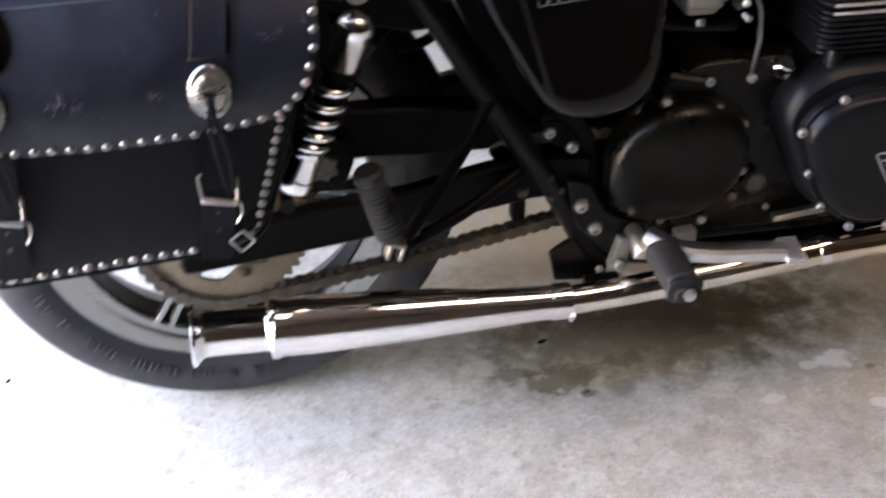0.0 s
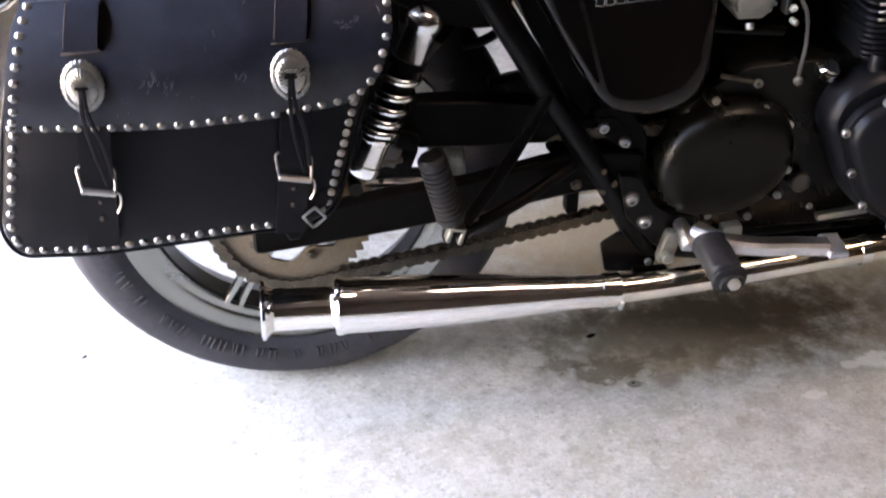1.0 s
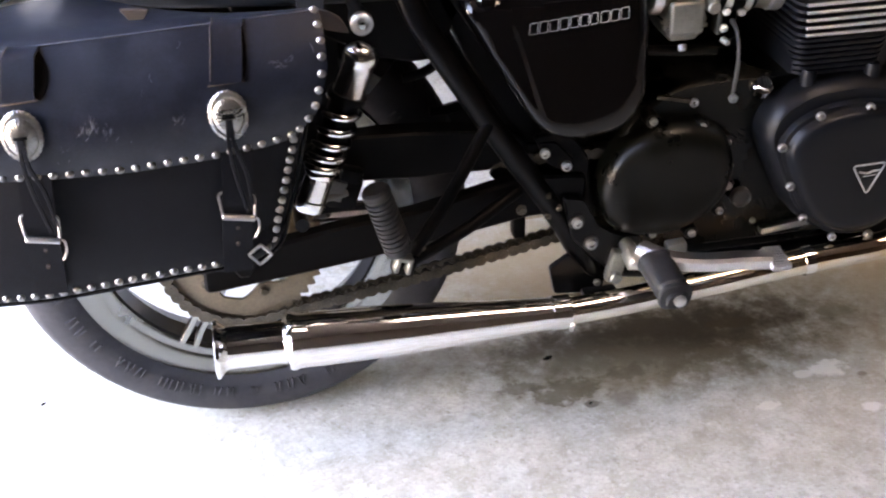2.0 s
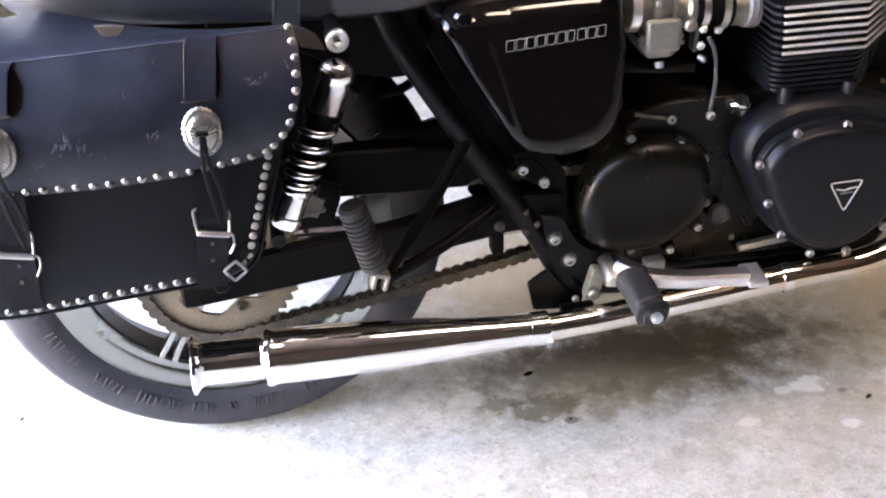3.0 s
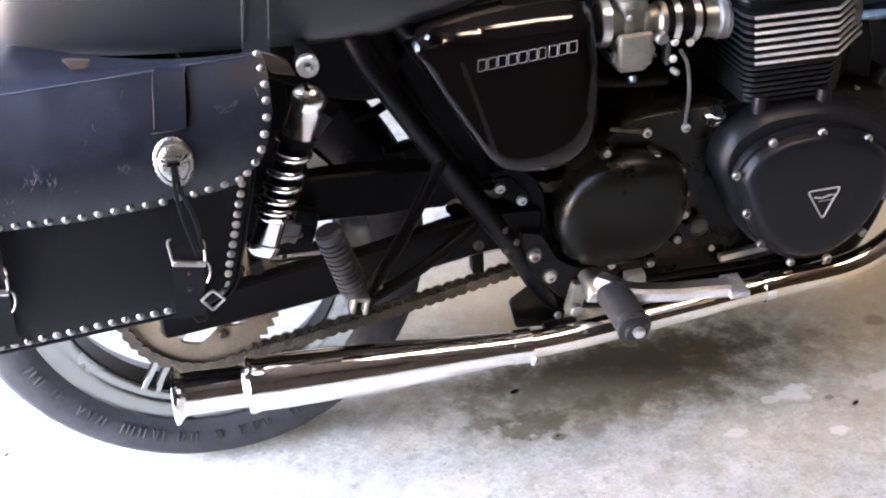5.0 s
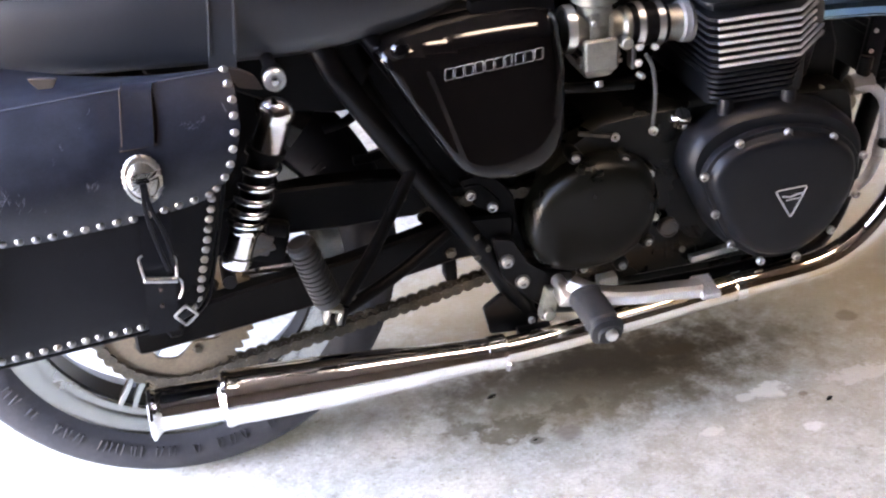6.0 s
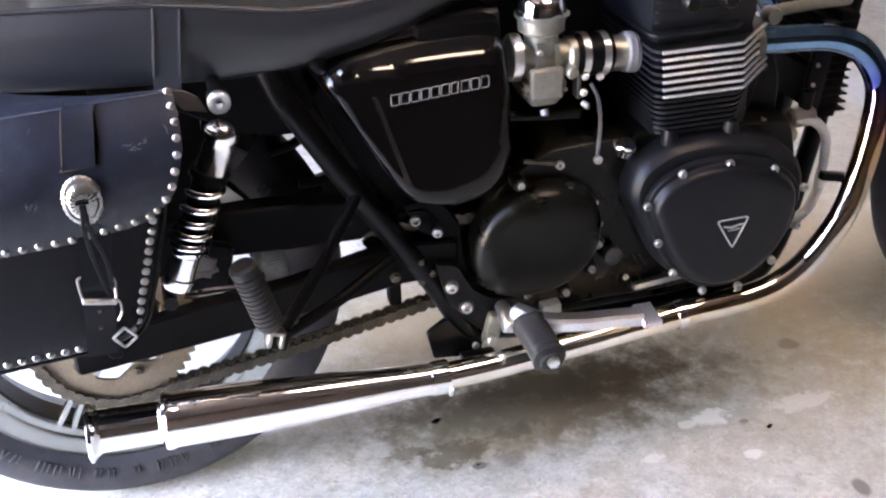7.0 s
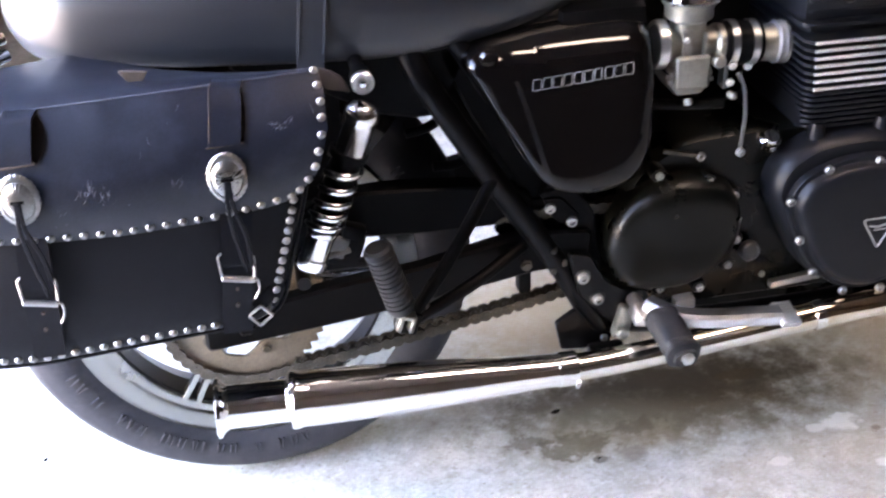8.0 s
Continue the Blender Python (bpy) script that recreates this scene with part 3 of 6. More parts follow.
def drive_chain():
    pitch, r0, r1 = 0.015875, 0.1087, 0.046
    c0, c1 = Vector((0, Z_AXLE)), Vector((0.585, 0.381))
    # one closed loop: round the rear sprocket, along the sagging lower run, round the front one and back
    line = [c0 + circle(r0, radians(a)) for a in range(100, 288, 4)]
    start, end = c0 + circle(r0, radians(286)), c1 + circle(r1, radians(282))
    for k in range(1, 40):
        t = k / 40
        p = start.lerp(end, t)
        line.append(p + Vector((0, -0.007 * 4 * t * (1 - t))))
    line += [c1 + circle(r1, radians(a)) for a in range(282, 462, 8)]
    top = c1 + circle(r1, radians(100)), c0 + circle(r0, radians(100))
    line += [top[0].lerp(top[1], k / 30) for k in range(1, 30)]
    dist = [0.0]
    for a, b in zip(line, line[1:] + line[:1]):
        dist.append(dist[-1] + (b - a).length)
    count = int(round(dist[-1] / pitch / 2)) * 2
    xs, zs = [p[0] for p in line] + [line[0][0]], [p[1] for p in line] + [line[0][1]]
    at = [Vector((float(np.interp(dist[-1] * k / count, dist, xs)), float(np.interp(dist[-1] * k / count, dist, zs)))) for k in range(count)]
    figure = []
    for s in (1, -1):
        figure += [Vector((s * pitch / 2 + 0.0089 * math.cos(a), 0.0089 * math.sin(a))) for a in [math.pi * (0 if s > 0 else 1) + radians(q) for q in (-112, -75, -38, 0, 38, 75, 112)]]
        figure.append(Vector((0.0, s * 0.0058)))
    meshes = []
    for off in (0.0095, 0.0068):
        bm = bmesh.new()
        for s in (-1, 1):
            slab(figure, [(0, s * off - 0.0009), (0, s * off + 0.0009)], bm)
        for x in (-pitch / 2, pitch / 2):
            rod((x, -off - 0.0016, 0), (x, off + 0.0016, 0), 0.0028 if off > 0.007 else 0.0048, 8, bm=bm)
        meshes.append(shared("link", bm, CHAIN))
    bm = bmesh.new()
    for p in at:
        rod((p[0], CHAIN_Y - 0.005, p[1]), (p[0], CHAIN_Y + 0.005, p[1]), 0.0046, 8, bm=bm)
    chain = part("drive_chain", bm, CHAIN, bike, "greasy dark steel roller chain")
    for k in range(count):
        a, b = at[k], at[(k + 1) % count]
        mid, d = (a + b) / 2, b - a
        piece("link", meshes[k % 2], pose(mid[0], CHAIN_Y, mid[1], 0, -math.degrees(math.atan2(d[1], d[0])), 0), chain)
    return chain


wheel = rear_wheel()
sprocket(wheel)
drive_chain()


def front_wheel():
    c = (1.565, 0, 0.33)
    t = [(0.235, 0.035), (0.25, 0.047), (0.275, 0.052), (0.298, 0.046), (0.315, 0.032), (0.326, 0.014), (0.33, 0.0)]
    w = part("front_wheel", lathe([(0.215, 0.03), (0.236, 0.042), (0.242, 0.04), (0.232, 0.03), (0.232, -0.03), (0.242, -0.04), (0.236, -0.042), (0.215, -0.03)], c, (0, -1, 0), 72, closed=True), ALLOY, bike, "silver alloy front wheel")
    part("tyre", lathe(t + [(r, -h) for r, h in reversed(t[:-1])], c, (0, -1, 0), 90, closed=True), TYRE, w, "black front tyre")
    for k in range(5):
        a = radians(20 + 72 * k)
        part("spoke", sweep([(c[0] + math.cos(a) * r, 0, c[2] + math.sin(a) * r) for r in (0.04, 0.22)], 0.01, flat=(0.03, 0.04, (0, 1, 0))), ALLOY, w)
    part("hub", rod((c[0], -0.06, c[2]), (c[0], 0.06, c[2]), 0.05, 24, 0.01), PLASTIC, w)


front_wheel()


def swingarm():
    line = fillet([(-0.055, 0.292), (0.08, 0.307), (0.17, 0.318), (0.30, 0.338), (0.40, 0.355), (0.47, 0.352), (0.475, 0.41), (0.40, 0.416), (0.345, 0.407), (0.295, 0.396), (0.235, 0.383), (0.135, 0.373), (0.03, 0.355), (-0.055, 0.344)], 0.012, 4)
    def leg(y):
        return slab(line, [(0.004, y - 0.013), (0, y - 0.009), (0, y + 0.009), (0.004, y + 0.013)])
    arm = part("swingarm", leg(-0.134), PLASTIC, bike, "black box-section swinging arm")
    part("far_leg", leg(0.134), PLASTIC, arm)
    part("pivot_tube", rod((0.46, -0.118, 0.378), (0.46, 0.118, 0.378), 0.027, 20, 0.004), FRAME, arm)
    part("axle_nut", lathe([(0.017, 0.0), (0.017, 0.004), (0.0125, 0.005), (0.0125, 0.013), (0.01, 0.015), (0.0, 0.015)], (0, -0.147, Z_AXLE), (0, -1, 0), 6), PLASTIC, arm, "black axle nut")
    for x, z in ((0.417, 0.388), (0.433, 0.367), (0.418, 0.356)):
        bolt(arm, x, -0.152, z, 0.7, DULL_HEX)
    line = fillet([(0.353, 0.45), (0.3575, 0.426), (0.344, 0.411), (0.36, 0.392), (0.46, 0.392), (0.46, 0.45)], 0.004)
    part("pivot_plate", slab(line, [(0.001, -0.108), (0, -0.109), (0, -0.116), (0.001, -0.117)]), PLASTIC, arm, "black plate at the pivot")
    # chain slider hanging from the arm
    part("chain_slider", block((0.387, -0.108, 0.322), (0.018, 0.024, 0.034), 0.004), PLASTIC, arm)
    return arm


swingarm()


def chain_guard():
    line = fillet([(-0.02, 0.44), (0.07, 0.475), (0.16, 0.494), (0.23, 0.491), (0.305, 0.485), (0.335, 0.48), (0.385, 0.47), (0.40, 0.452), (0.375, 0.437), (0.35, 0.4295), (0.343, 0.4225), (0.306, 0.4235), (0.242, 0.423), (0.228, 0.425), (0.135, 0.429), (0.05, 0.412), (-0.02, 0.39)], 0.012)
    bm = slab(line, [(0.0015, -0.0925), (0, -0.094), (0, -0.1245), (0.003, -0.1275)])
    g = part("chain_guard", bm, PLASTIC, bike, "matt black plastic chain guard")
    bolt(g, 0.325, -0.1275, 0.452, 0.6, DULL_HEX)
    return g


chain_guard()


def mudguard():
    def f(u, v):
        a = radians(47 + 121 * u)
        s = (v - 0.5) * 2
        y = -0.088 * math.sin(s * math.pi / 2) if abs(s) < 0.999 else -0.088 * s
        r = 0.345 - 0.07 * (max(0.0, abs(s) - 0.45) / 0.55) ** 2
        return (r * math.cos(a), y, Z_AXLE + r * math.sin(a))
    m = part("rear_mudguard", sheet(f, 40, 20, 0.003), GLOSS, bike, "glossy black rear mudguard")
    # battery and air boxes between the frame tubes
    for a, b in (((0.235, -0.08, 0.549), (0.295, -0.08, 0.574)), ((0.27, -0.08, 0.497), (0.335, -0.08, 0.512))):
        part("cable_loom", sweep(spline([a, tuple((Vector(a) + Vector(b)) / 2 + Vector((0, 0, -0.006))), b], 5), 0.0068, 10), PLASTIC, bike, "black cable loom")
    part("seat_base", slab(fillet([(0.02, 0.69), (0.33, 0.69), (0.295, 0.62), (0.272, 0.5835), (0.245, 0.5825), (0.2, 0.592), (0.12, 0.635), (0.02, 0.67)], 0.008), [(0.003, 0.11), (0, 0.107), (0, -0.107), (0.003, -0.11)]), PLASTIC, bike, "black plastic seat base")
    part("battery_box", slab(fillet([(0.275, 0.67), (0.318, 0.575), (0.388, 0.455), (0.40, 0.43), (0.49, 0.43), (0.49, 0.67)], 0.01), [(0.003, 0.11), (0, 0.107), (0, -0.107), (0.003, -0.11)]), PLASTIC, bike, "black plastic battery box")
    part("rear_frame_plate", slab(fillet([(0.0, 0.62), (0.15, 0.64), (0.15, 0.5), (0.11, 0.47), (0.03, 0.47)], 0.01), [(0.001, -0.096), (0, -0.097), (0, -0.104), (0.001, -0.105)]), PLASTIC, bike, "black rear frame plate")
    part("guard_bracket", slab([Vector(p) for p in ((0.148, 0.548), (0.1574, 0.5434), (0.1912, 0.505), (0.145, 0.5035))], [(0, -0.117), (0, -0.12)]), CAST, bike, "dull grey triangular plate")
    part("air_box", block((0.49, 0.0, 0.66), (0.12, 0.24, 0.1), 0.02), PLASTIC, bike, "black plastic air box")
    return m


mudguard()


def chassis():
    bm = bmesh.new()
    for s in (-1, 1):
        # seat rail down to the pivot plate, and on to the silencer hanger
        sweep(spline([(0.2, s * 0.085, 0.735), (0.232, s * 0.105, 0.69), (0.26, s * 0.128, 0.63), (0.33, s * 0.14, 0.514), (0.384, s * 0.14, 0.428), (0.434, s * 0.14, 0.35), (0.474, s * 0.14, 0.275), (0.494, s * 0.14, 0.232)], 6), 0.0165, 16, bm)
        sweep(spline([(0.27, s * 0.1, 0.72), (0.30, s * 0.112, 0.68), (0.35, s * 0.118, 0.60), (0.43, s * 0.12, 0.475), (0.47, s * 0.12, 0.42)], 6), 0.014, 14, bm)
        # seat rails
        sweep(spline([(-0.13, s * 0.09, 0.70), (0.0, s * 0.1, 0.692), (0.17, s * 0.105, 0.69), (0.30, s * 0.1, 0.69), (0.55, s * 0.08, 0.70)], 6), 0.0145, 14, bm)
        # cradle and down tube
        sweep(spline([(0.50, s * 0.13, 0.25), (0.62, s * 0.13, 0.235), (0.90, s * 0.12, 0.235), (1.0, s * 0.09, 0.27), (1.06, s * 0.055, 0.40), (1.10, s * 0.045, 0.58), (1.15, s * 0.04, 0.85)], 6), 0.0155, 14, bm)
    fr = part("frame", bm, FRAME, bike, "black tubular steel frame")
    # gusset plate behind the tube foot
    line = fillet([(0.421, 0.272), (0.45, 0.292), (0.478, 0.255), (0.503, 0.245), (0.50, 0.222), (0.43, 0.228)], 0.006)
    g = part("hanger_plate", slab(line, [(0.001, -0.148), (0, -0.149), (0, -0.156), (0.001, -0.157)]), FRAME, fr)
    bolt(g, 0.492, -0.157, 0.24, 0.8)
    for x, z, y in ((0.414, 0.449, -0.143), (0.44, 0.434, -0.158)):
        bolt(fr, x, y, z, 1.1)
    bolt(fr, 0.381, -0.15, 0.369, 1.0, DULL_HEX)
    line = fillet([(0.405, 0.462), (0.43, 0.462), (0.458, 0.43), (0.446, 0.415), (0.42, 0.43)], 0.007)
    part("gusset", slab(line, [(0.001, -0.128), (0, -0.13), (0, -0.141), (0.001, -0.142)]), PLASTIC, fr)
    # plate for the rider's peg
    line = fillet([(0.437, 0.385), (0.468, 0.378), (0.49, 0.335), (0.515, 0.318), (0.552, 0.312), (0.556, 0.282), (0.535, 0.252), (0.51, 0.258), (0.487, 0.278), (0.452, 0.318)], 0.008)
    pl = part("peg_plate", slab(line, [(0.001, -0.150), (0, -0.151), (0, -0.159), (0.0015, -0.161)]), FRAME, fr, "black steel bracket plate")
    for x, z in ((0.457, 0.346), (0.479, 0.309)):
        bolt(pl, x, -0.161, z, 1.2)
        part("washer", lathe([(0.0085, 0), (0.0112, 0.0), (0.0112, 0.002), (0.0085, 0.002)], (x, -0.1605, z), (0, -1, 0), 20, closed=True), DULL, pl)
    # pressed plate behind the engine mount, and the dark gearbox back behind it
    line = fillet([(0.40, 0.47), (0.44, 0.474), (0.462, 0.456), (0.478, 0.428), (0.482, 0.385), (0.494, 0.338), (0.47, 0.33), (0.458, 0.372), (0.452, 0.412), (0.42, 0.43)], 0.007)
    part("mount_plate", slab(line, [(0.001, -0.126), (0, -0.128), (0, -0.136), (0.001, -0.138)]), PLASTIC, fr)
    line = fillet([(0.37, 0.52), (0.44, 0.40), (0.452, 0.33), (0.52, 0.25), (0.60, 0.25), (0.60, 0.52)], 0.015)
    part("gearbox_back", slab(line, [(0.004, 0.1), (0, 0.096), (0, -0.096), (0.004, -0.1)]), PLASTIC, fr, "dark gearbox back")
    return fr


chassis()


def rider_peg():
    a, b = Vector((0.546, -0.224, 0.313)), Vector((0.552, -0.312, 0.297))
    d = (b - a).normalized()
    side = Vector((1, 0, 0)) - d * d[0]
    side.normalize()
    up = side.cross(d)
    bm, rings = bmesh.new(), []
    n = 30
    for k in range(n + 1):
        t = k / n
        w, h = (0.0235 - 0.002 * t, 0.0185) if 0.04 < t < 0.93 else (0.0155, 0.012)
        if 0.80 < t < 0.93:
            w, h = w + 0.0012, h + 0.0016
        elif 0.74 < t <= 0.80:
            w, h = w - 0.0022, h - 0.0025
        elif k % 2 and 0.1 < t < 0.74:
            w, h = w - 0.0009, h - 0.0012
        ring = []
        for j in range(28):
            q = 2 * math.pi * j / 28
            # an oval hollow worn into the top of the rubber
            dip = 0.0065 * max(0.0, 1 - ((t - 0.42) / 0.27) ** 2) * max(0.0, math.sin(q)) ** 2.5
            ring.append(bm.verts.new(a.lerp(b, t) + side * w * math.copysign(abs(math.cos(q)) ** 0.7, math.cos(q)) + up * (h * math.copysign(abs(math.sin(q)) ** 0.7, math.sin(q)) - dip)))
        rings.append(ring)
    for p, q in zip(rings, rings[1:]):
        ring_faces(bm, p, q)
    bm.faces.new(rings[0])
    bm.faces.new(rings[-1])
    peg = part("rider_footpeg", bm, RUBBER, bike, "worn black rubber footpeg", sharp=60)
    part("peg_bolt", lathe([(0.008, 0), (0.008, 0.006), (0.006, 0.008), (0.0, 0.008)], b + up * -0.004, d, 12), STEEL, peg, "steel bank-angle bolt")
    bm = bmesh.new()
    block((0.531, -0.21, 0.306), (0.036, 0.03, 0.02), 0.004, pose(0, 0, 0, 22, 14, 8), bm)
    rod((0.528, -0.165, 0.305), (0.53, -0.215, 0.305), 0.01, 14, 0.002, bm)
    part("clevis", bm, ALLOY, peg, "bright metal peg clevis")
    part("brake_light_switch", block((0.593, -0.19, 0.304), (0.028, 0.018, 0.018), 0.003, pose(0, 0, 0, 0, -4, 0)), CAST, peg, "dull grey brake light switch")
    bm = bmesh.new()
    block((0.514, -0.17, 0.272), (0.022, 0.02, 0.05), 0.006, pose(0, 0, 0, 0, 14, 0), bm)
    rod((0.51, -0.178, 0.262), (0.51, -0.19, 0.262), 0.009, 12, 0.002, bm)
    part("pivot_bracket", bm, CAST, peg, "grey alloy pivot bracket")


rider_peg()


def brake_pedal():
    bm = sweep(spline([(0.535, -0.205, 0.318), (0.565, -0.235, 0.314), (0.61, -0.25, 0.312), (0.66, -0.257, 0.312), (0.70, -0.262, 0.311)], 6), 0.01, bm=None, flat=(0.02, 0.027, (0, 1, 0)))
    p = part("brake_pedal", bm, ALLOY, bike, "polished alloy brake pedal")
    turn = pose(0, 0, 0, 14, 6, 6)
    pad = part("pad", block((0.708, -0.262, 0.311), (0.029, 0.04, 0.008), 0.002, turn), ALLOY, p, "ribbed alloy pedal pad")
    bm = bmesh.new()
    for k in range(6):
        for j in range(8):
            block(Vector((0.708, -0.262, 0.311)) + turn.to_3x3() @ Vector((-0.0118 + 0.0047 * k, -0.0172 + 0.0049 * j, 0.005)), (0.0024, 0.0026, 0.0034), 0.0, turn, bm, 1)
    part("ribs", bm, STEEL, pad)


brake_pedal()


def passenger_peg():
    bm = bmesh.new()
    y = -0.19
    foot = (0.208, -0.215, 0.346)
    for top in ((0.335, y + 0.04, 0.503), (0.378, y + 0.045, 0.398)):
        sweep(spline([top, tuple(Vector(top).lerp(Vector(foot), 0.5) + Vector((0, -0.01, 0))), foot], 6), 0.0085, 12, bm)
    block((0.207, -0.212, 0.348), (0.03, 0.026, 0.032), 0.006, pose(0, 0, 0, 0, 20, 0), bm)
    hanger = part("peg_hanger", bm, PLASTIC, bike, "black tubular passenger peg hanger")
    bolt(hanger, 0.232, -0.212, 0.366, 0.6, DULL_HEX)
    a, b = Vector((0.199, -0.229, 0.374)), Vector((0.171, -0.232, 0.472))
    prof, n, length = [(0.0, 0.0), (0.0155, 0.0)], 11, (b - a).length
    for k in range(n):
        h = 0.008 + (length - 0.022) * k / n
        step = (length - 0.022) / n
        prof += [(0.0185, h), (0.0185, h + step * 0.55), (0.0165, h + step * 0.62), (0.0165, h + step * 0.95)]
    prof += [(0.0185, length - 0.012), (0.0185, length - 0.004), (0.015, length), (0.0, length)]
    peg = part("passenger_footpeg", lathe(prof, a, b - a, 24), RUBBER, bike, "folded-up ribbed rubber passenger peg")
    # forked metal end
    bm = bmesh.new()
    turn = pose(0, 0, 0, 0, 16, 0)
    for s in (-1, 1):
        block(Vector((0.202, -0.232, 0.357)) + turn.to_3x3() @ Vector((s * 0.008, 0, 0)), (0.006, 0.018, 0.022), 0.0015, turn, bm, 1)
    block(Vector((0.202, -0.232, 0.357)) + turn.to_3x3() @ Vector((0, 0, 0.01)), (0.022, 0.018, 0.006), 0.0015, turn, bm, 1)
    part("fork_end", bm, CAST, peg, "pale alloy forked end")


passenger_peg()


def shock():
    y = -0.19
    top, low = Vector((0.177, y, 0.65)), Vector((0.085, y, 0.42))
    d = (low - top).normalized()
    def on(z):
        return top + d * ((z - top[2]) / d[2])
    eye = part("shock_absorber", rod(on(0.6), on(0.465), 0.0185, 24), PLASTIC, bike, "chrome rear shock absorber with coil spring")
    part("upper_shroud", lathe([(0.0, -0.002), (0.009, -0.001), (0.016, 0.003), (0.0215, 0.010), (0.0225, 0.016), (0.0222, 0.021), (0.0205, 0.0235), (0.0202, 0.03), (0.0202, 0.068), (0.0215, 0.0705), (0.0215, 0.073), (0.0, 0.073)], on(0.645), d, 40), SHROUD, eye, "chrome upper shroud")
    part("lower_shroud", lathe([(0.0, 0.0), (0.0205, 0.0), (0.0212, 0.003), (0.0205, 0.007), (0.0188, 0.009), (0.0186, 0.04), (0.0202, 0.042), (0.0202, 0.054), (0.0192, 0.0565), (0.0, 0.057)], on(0.485), d, 36), SHROUD, eye, "chrome lower body")
    part("seat_ring", lathe([(0.016, 0), (0.0245, 0), (0.0245, 0.008), (0.016, 0.008)], on(0.585), d, 28, closed=True), PLASTIC, eye)
    # spring, closer wound at the foot
    m = Matrix.Translation(on(0.577)) @ basis(d)
    pts, length = [], 0.1
    turns = 5.4
    for k in range(int(turns * 20) + 1):
        s = k / (turns * 20)
        h = length * (s * (1.32 - 0.32 * s))
        a = 2 * math.pi * turns * s
        pts.append(m @ Vector((0.0205 * math.cos(a), 0.0205 * math.sin(a), h)))
    part("coil_spring", sweep(pts, 0.0052, 10), CHROME, eye, "bright coil spring")
    c = Vector((0.17, y, 0.679))
    part("top_eye", lathe([(0.009, -0.018), (0.0128, -0.018), (0.0128, 0.002), (0.009, 0.002)], c, (0, 1, 0), 28, closed=True), PLASTIC, eye)
    part("top_nut", lathe([(0.0, -0.0235), (0.0075, -0.0235), (0.008, -0.027), (0.0125, -0.0275), (0.0135, -0.0265), (0.0135, -0.018), (0.0, -0.018)], c, (0, 1, 0), 28), STEEL, eye, "domed steel top mount")
    part("cap_nut", lathe([(0.0, -0.031), (0.0045, -0.03), (0.0055, -0.028), (0.0055, -0.0235), (0.0, -0.0235)], c, (0, 1, 0), 6), CHROME, eye)
    part("top_stud", rod((0.17, -0.1, 0.679), (0.17, -0.19, 0.679), 0.0085, 16), PLASTIC, eye)
    part("bottom_eye", lathe([(0.0, -0.012), (0.0095, -0.012), (0.0095, 0.04), (0.0, 0.04)], (0.08, y, 0.414), (0, 1, 0), 20), FRAME, eye)
    # bright bracket and cable end beside the foot of the shock
    bm = bmesh.new()
    block((0.118, -0.15, 0.438), (0.05, 0.012, 0.03), 0.004, pose(0, 0, 0, 0, 24, 0), bm)
    rod((0.105, -0.16, 0.424), (0.145, -0.15, 0.426), 0.0045, 10, 0.001, bm)
    part("foot_bracket", bm, DULL, eye, "bright steel bracket")
    bm = bmesh.new()
    block((0.138, -0.135, 0.425), (0.05, 0.03, 0.05), 0.008, pose(0, 0, 0, 0, 20, 0), bm)
    block((0.152, -0.145, 0.45), (0.03, 0.02, 0.02), 0.005, pose(0, 0, 0, 0, 20, 0), bm)
    part("brake_caliper", bm, PLASTIC, bike, "black brake caliper")
    part("torque_arm", sweep([(0.085, -0.142, 0.401), (0.14, -0.142, 0.402), (0.205, -0.14, 0.397)], 0.01, flat=(0.012, 0.013, (0, 1, 0))), PLASTIC, bike, "black torque arm over the swinging arm")
    part("brake_hose", sweep(spline([(0.158, -0.128, 0.452), (0.142, -0.14, 0.44), (0.125, -0.145, 0.415), (0.118, -0.14, 0.39)], 6), 0.0042, 10), PLASTIC, bike, "black brake hose")


shock()


